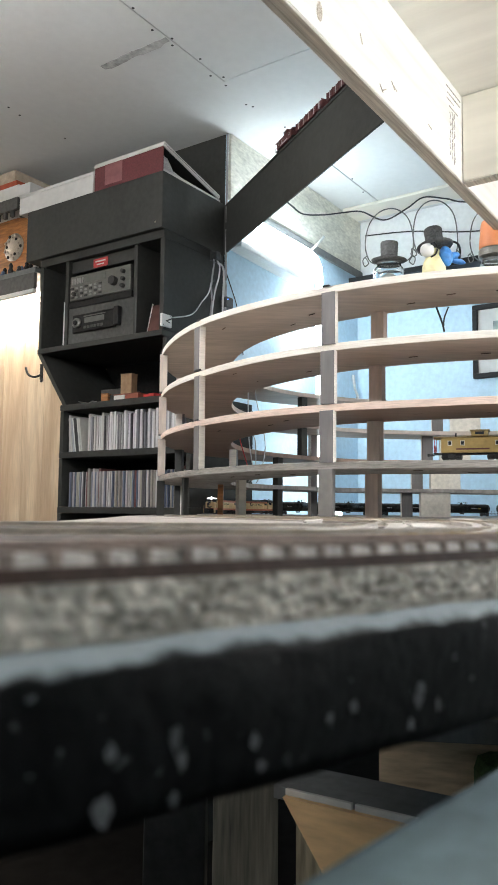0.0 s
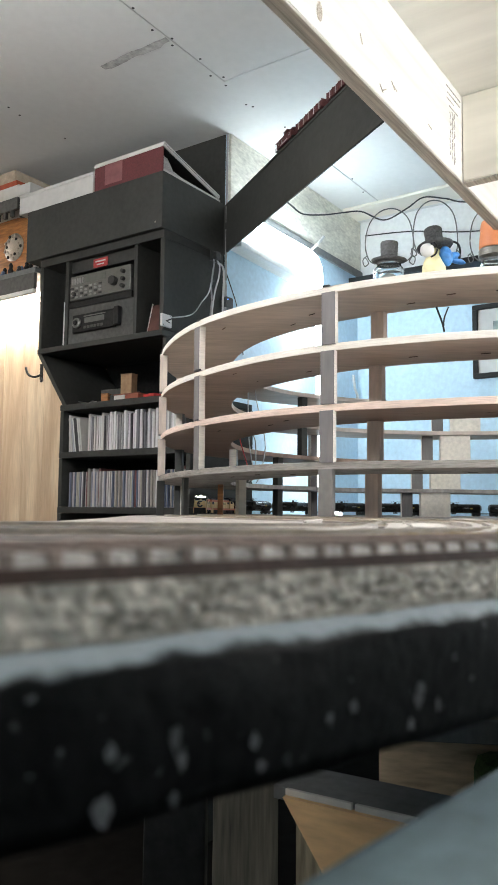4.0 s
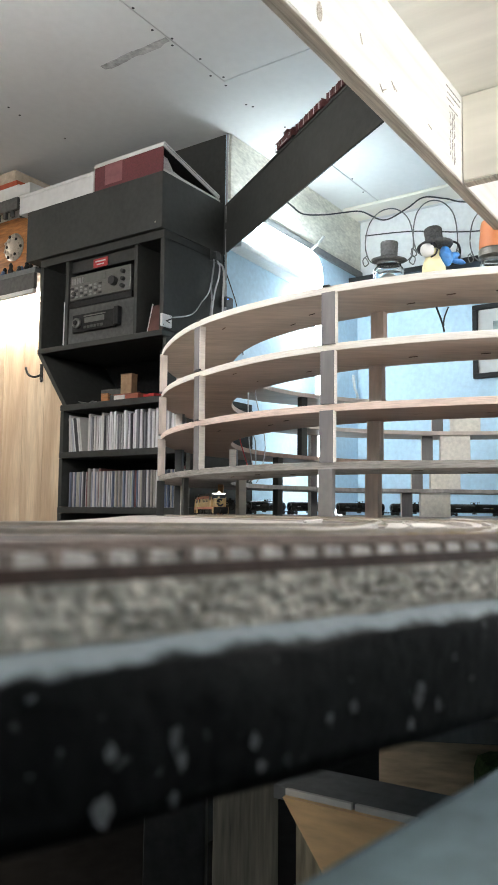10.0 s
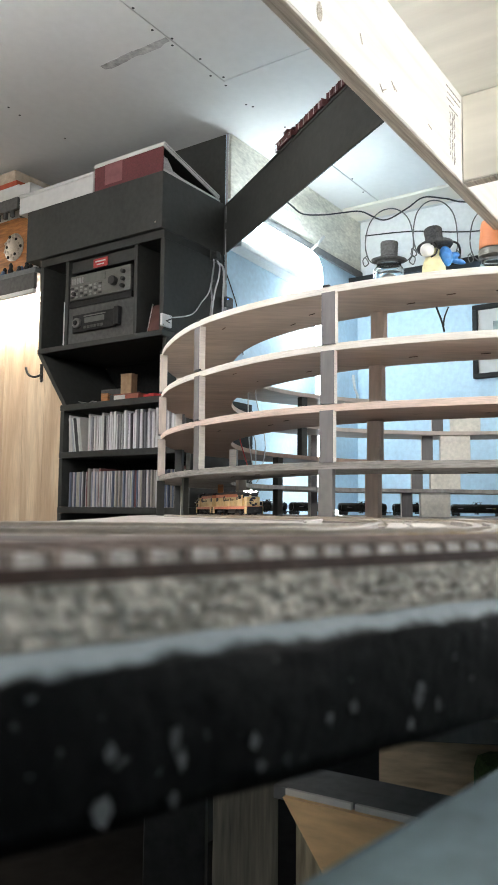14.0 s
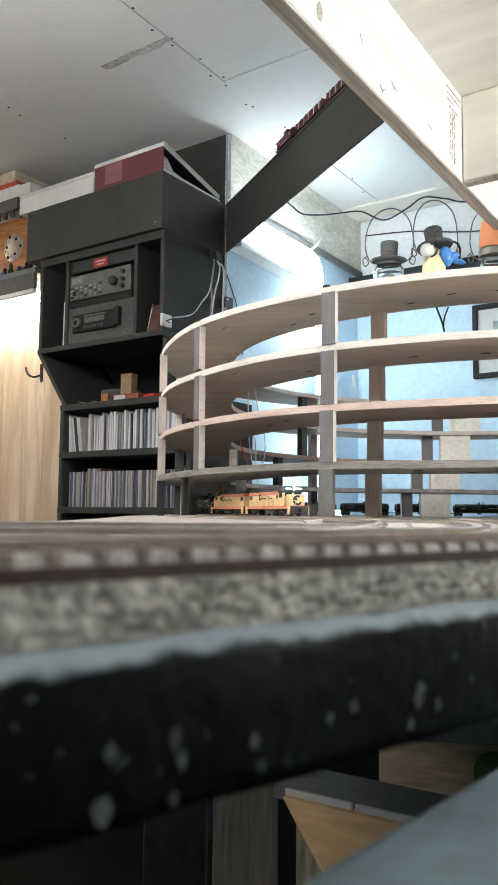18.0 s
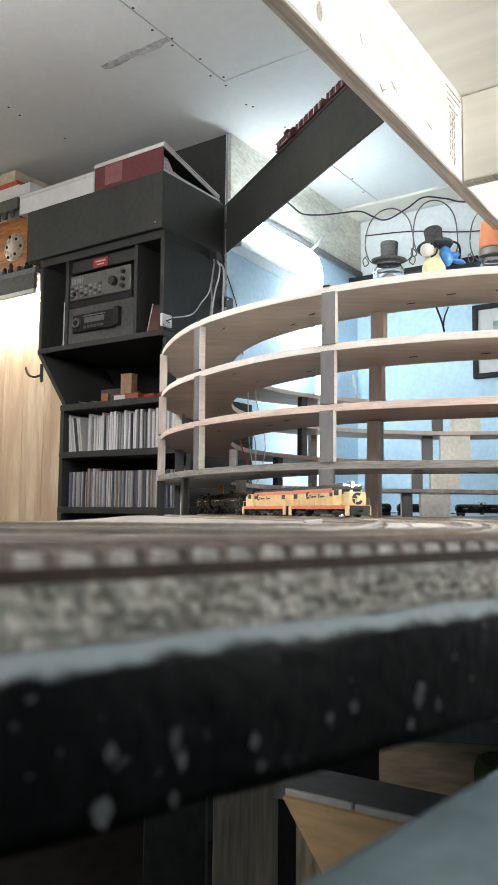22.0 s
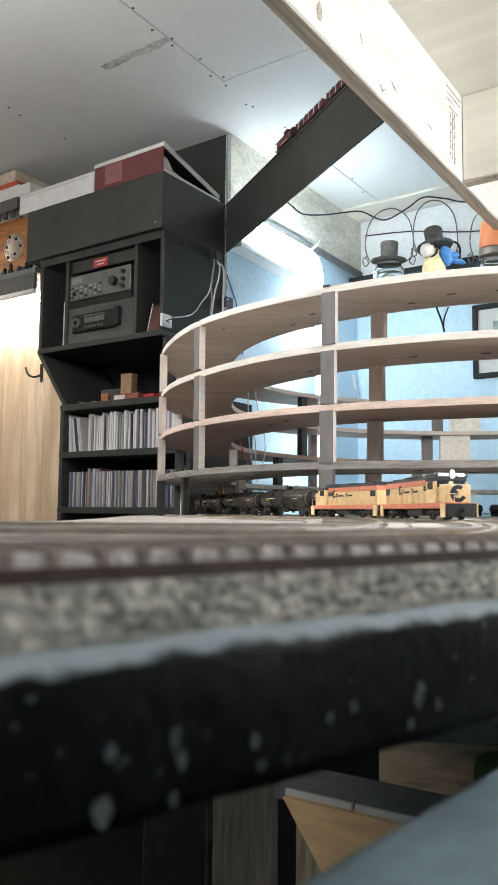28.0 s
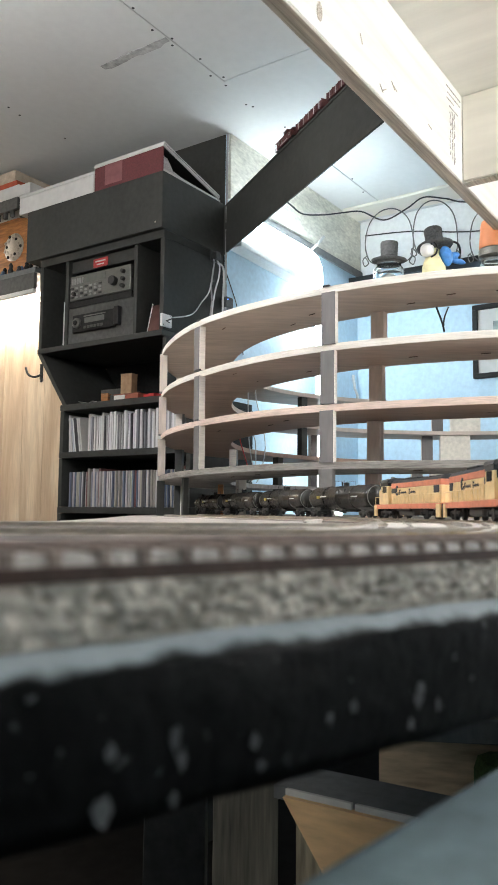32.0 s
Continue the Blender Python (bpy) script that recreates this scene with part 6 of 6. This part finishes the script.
# the parked red cars on the girder
red = caboose_model(BOXCAR_RED, "oxide red model caboose parked on the girder")
red.matrix_basis = GIRDER @ pose(0.530, 0.004, 0.1582)
tender = thing("gondola", GIRDER @ pose(0.697, 0.004, 0.1582), "oxide red model hopper car with ribbed sides", "hopper car")
tub = part("tub", box(-0.085, 0.085, -0.0150, 0.0150, 0.0110, 0.0340, 0.0006), BOXCAR_RED, tender)
part("load", box(-0.08, 0.08, -0.0125, 0.0125, 0.0342, 0.0362, 0.0012), DARK_STEEL, tender)
for s in (-1, 1):
    for k in range(11):
        x = -0.082 + 0.0164 * k
        part("rib", box(x - 0.0012, x + 0.0012, s * 0.0160 - 0.0012, s * 0.0160 + 0.0012, 0.0110, 0.0345, 0.0002), PAPER if k % 2 else BOXCAR_RED, tub)
    truck(tender, s * 0.058, 0.0098, 0.0049, 0.0118)
    coupler(tender, s * 0.085)
copy_thing(tender, GIRDER @ pose(0.892, 0.004, 0.1582))


def travelled(t):
    """How far the lead engine's lamp has come at t seconds."""
    return -0.1317 + (0.0622 if t < 9.0 else 0.0526) * (t - 9.0)


def car_pose(s, truck_at):
    a, _ = on_track(s - truck_at)
    b, _ = on_track(s + truck_at)
    w = b - a
    mid = (a + b) / 2
    return UP @ pose(mid.x, mid.y, RAIL_Z, 0, 0, math.degrees(math.atan2(w.y, w.x)))


def caboose_pose(t):
    a = radians(-109.2) + (0.058 * t) / 0.75
    return UP @ pose(HX + 0.75 * math.cos(a), HY + 0.75 * math.sin(a), LEVEL[0] + 0.0044, 0, 0, math.degrees(a) + 90)


def roll_wheels(ob, way, sense):
    """The wheelsets of a car turn as it goes."""
    rows = [32.0 * i / 265 for i in range(266)]
    for w in [o for o in ob.children_recursive if o.name.startswith("wheelset")]:
        x, z = w.location.x, w.location.z
        walk(w, [(t, pose(x, 0, z, 0, sense * math.degrees((way(t) - way(0)) / z), 0)) for t in rows])


def motions():
    steps = [i * 0.5 for i in range(65)]
    for ob, offset, reach in train:
        turn = pose(0, 0, 0, 0, 0, 180) if ob is rear else Matrix.Identity(4)
        walk(ob, [(t, car_pose(travelled(t) + offset, reach) @ turn) for t in steps])
    walk(tail, [(t, caboose_pose(t)) for t in steps])
    for k in range(6):
        roll_wheels(train[k][0], travelled, -1 if train[k][0] is rear else 1)
    roll_wheels(tail, lambda t: 0.058 * t, 1)


motions()
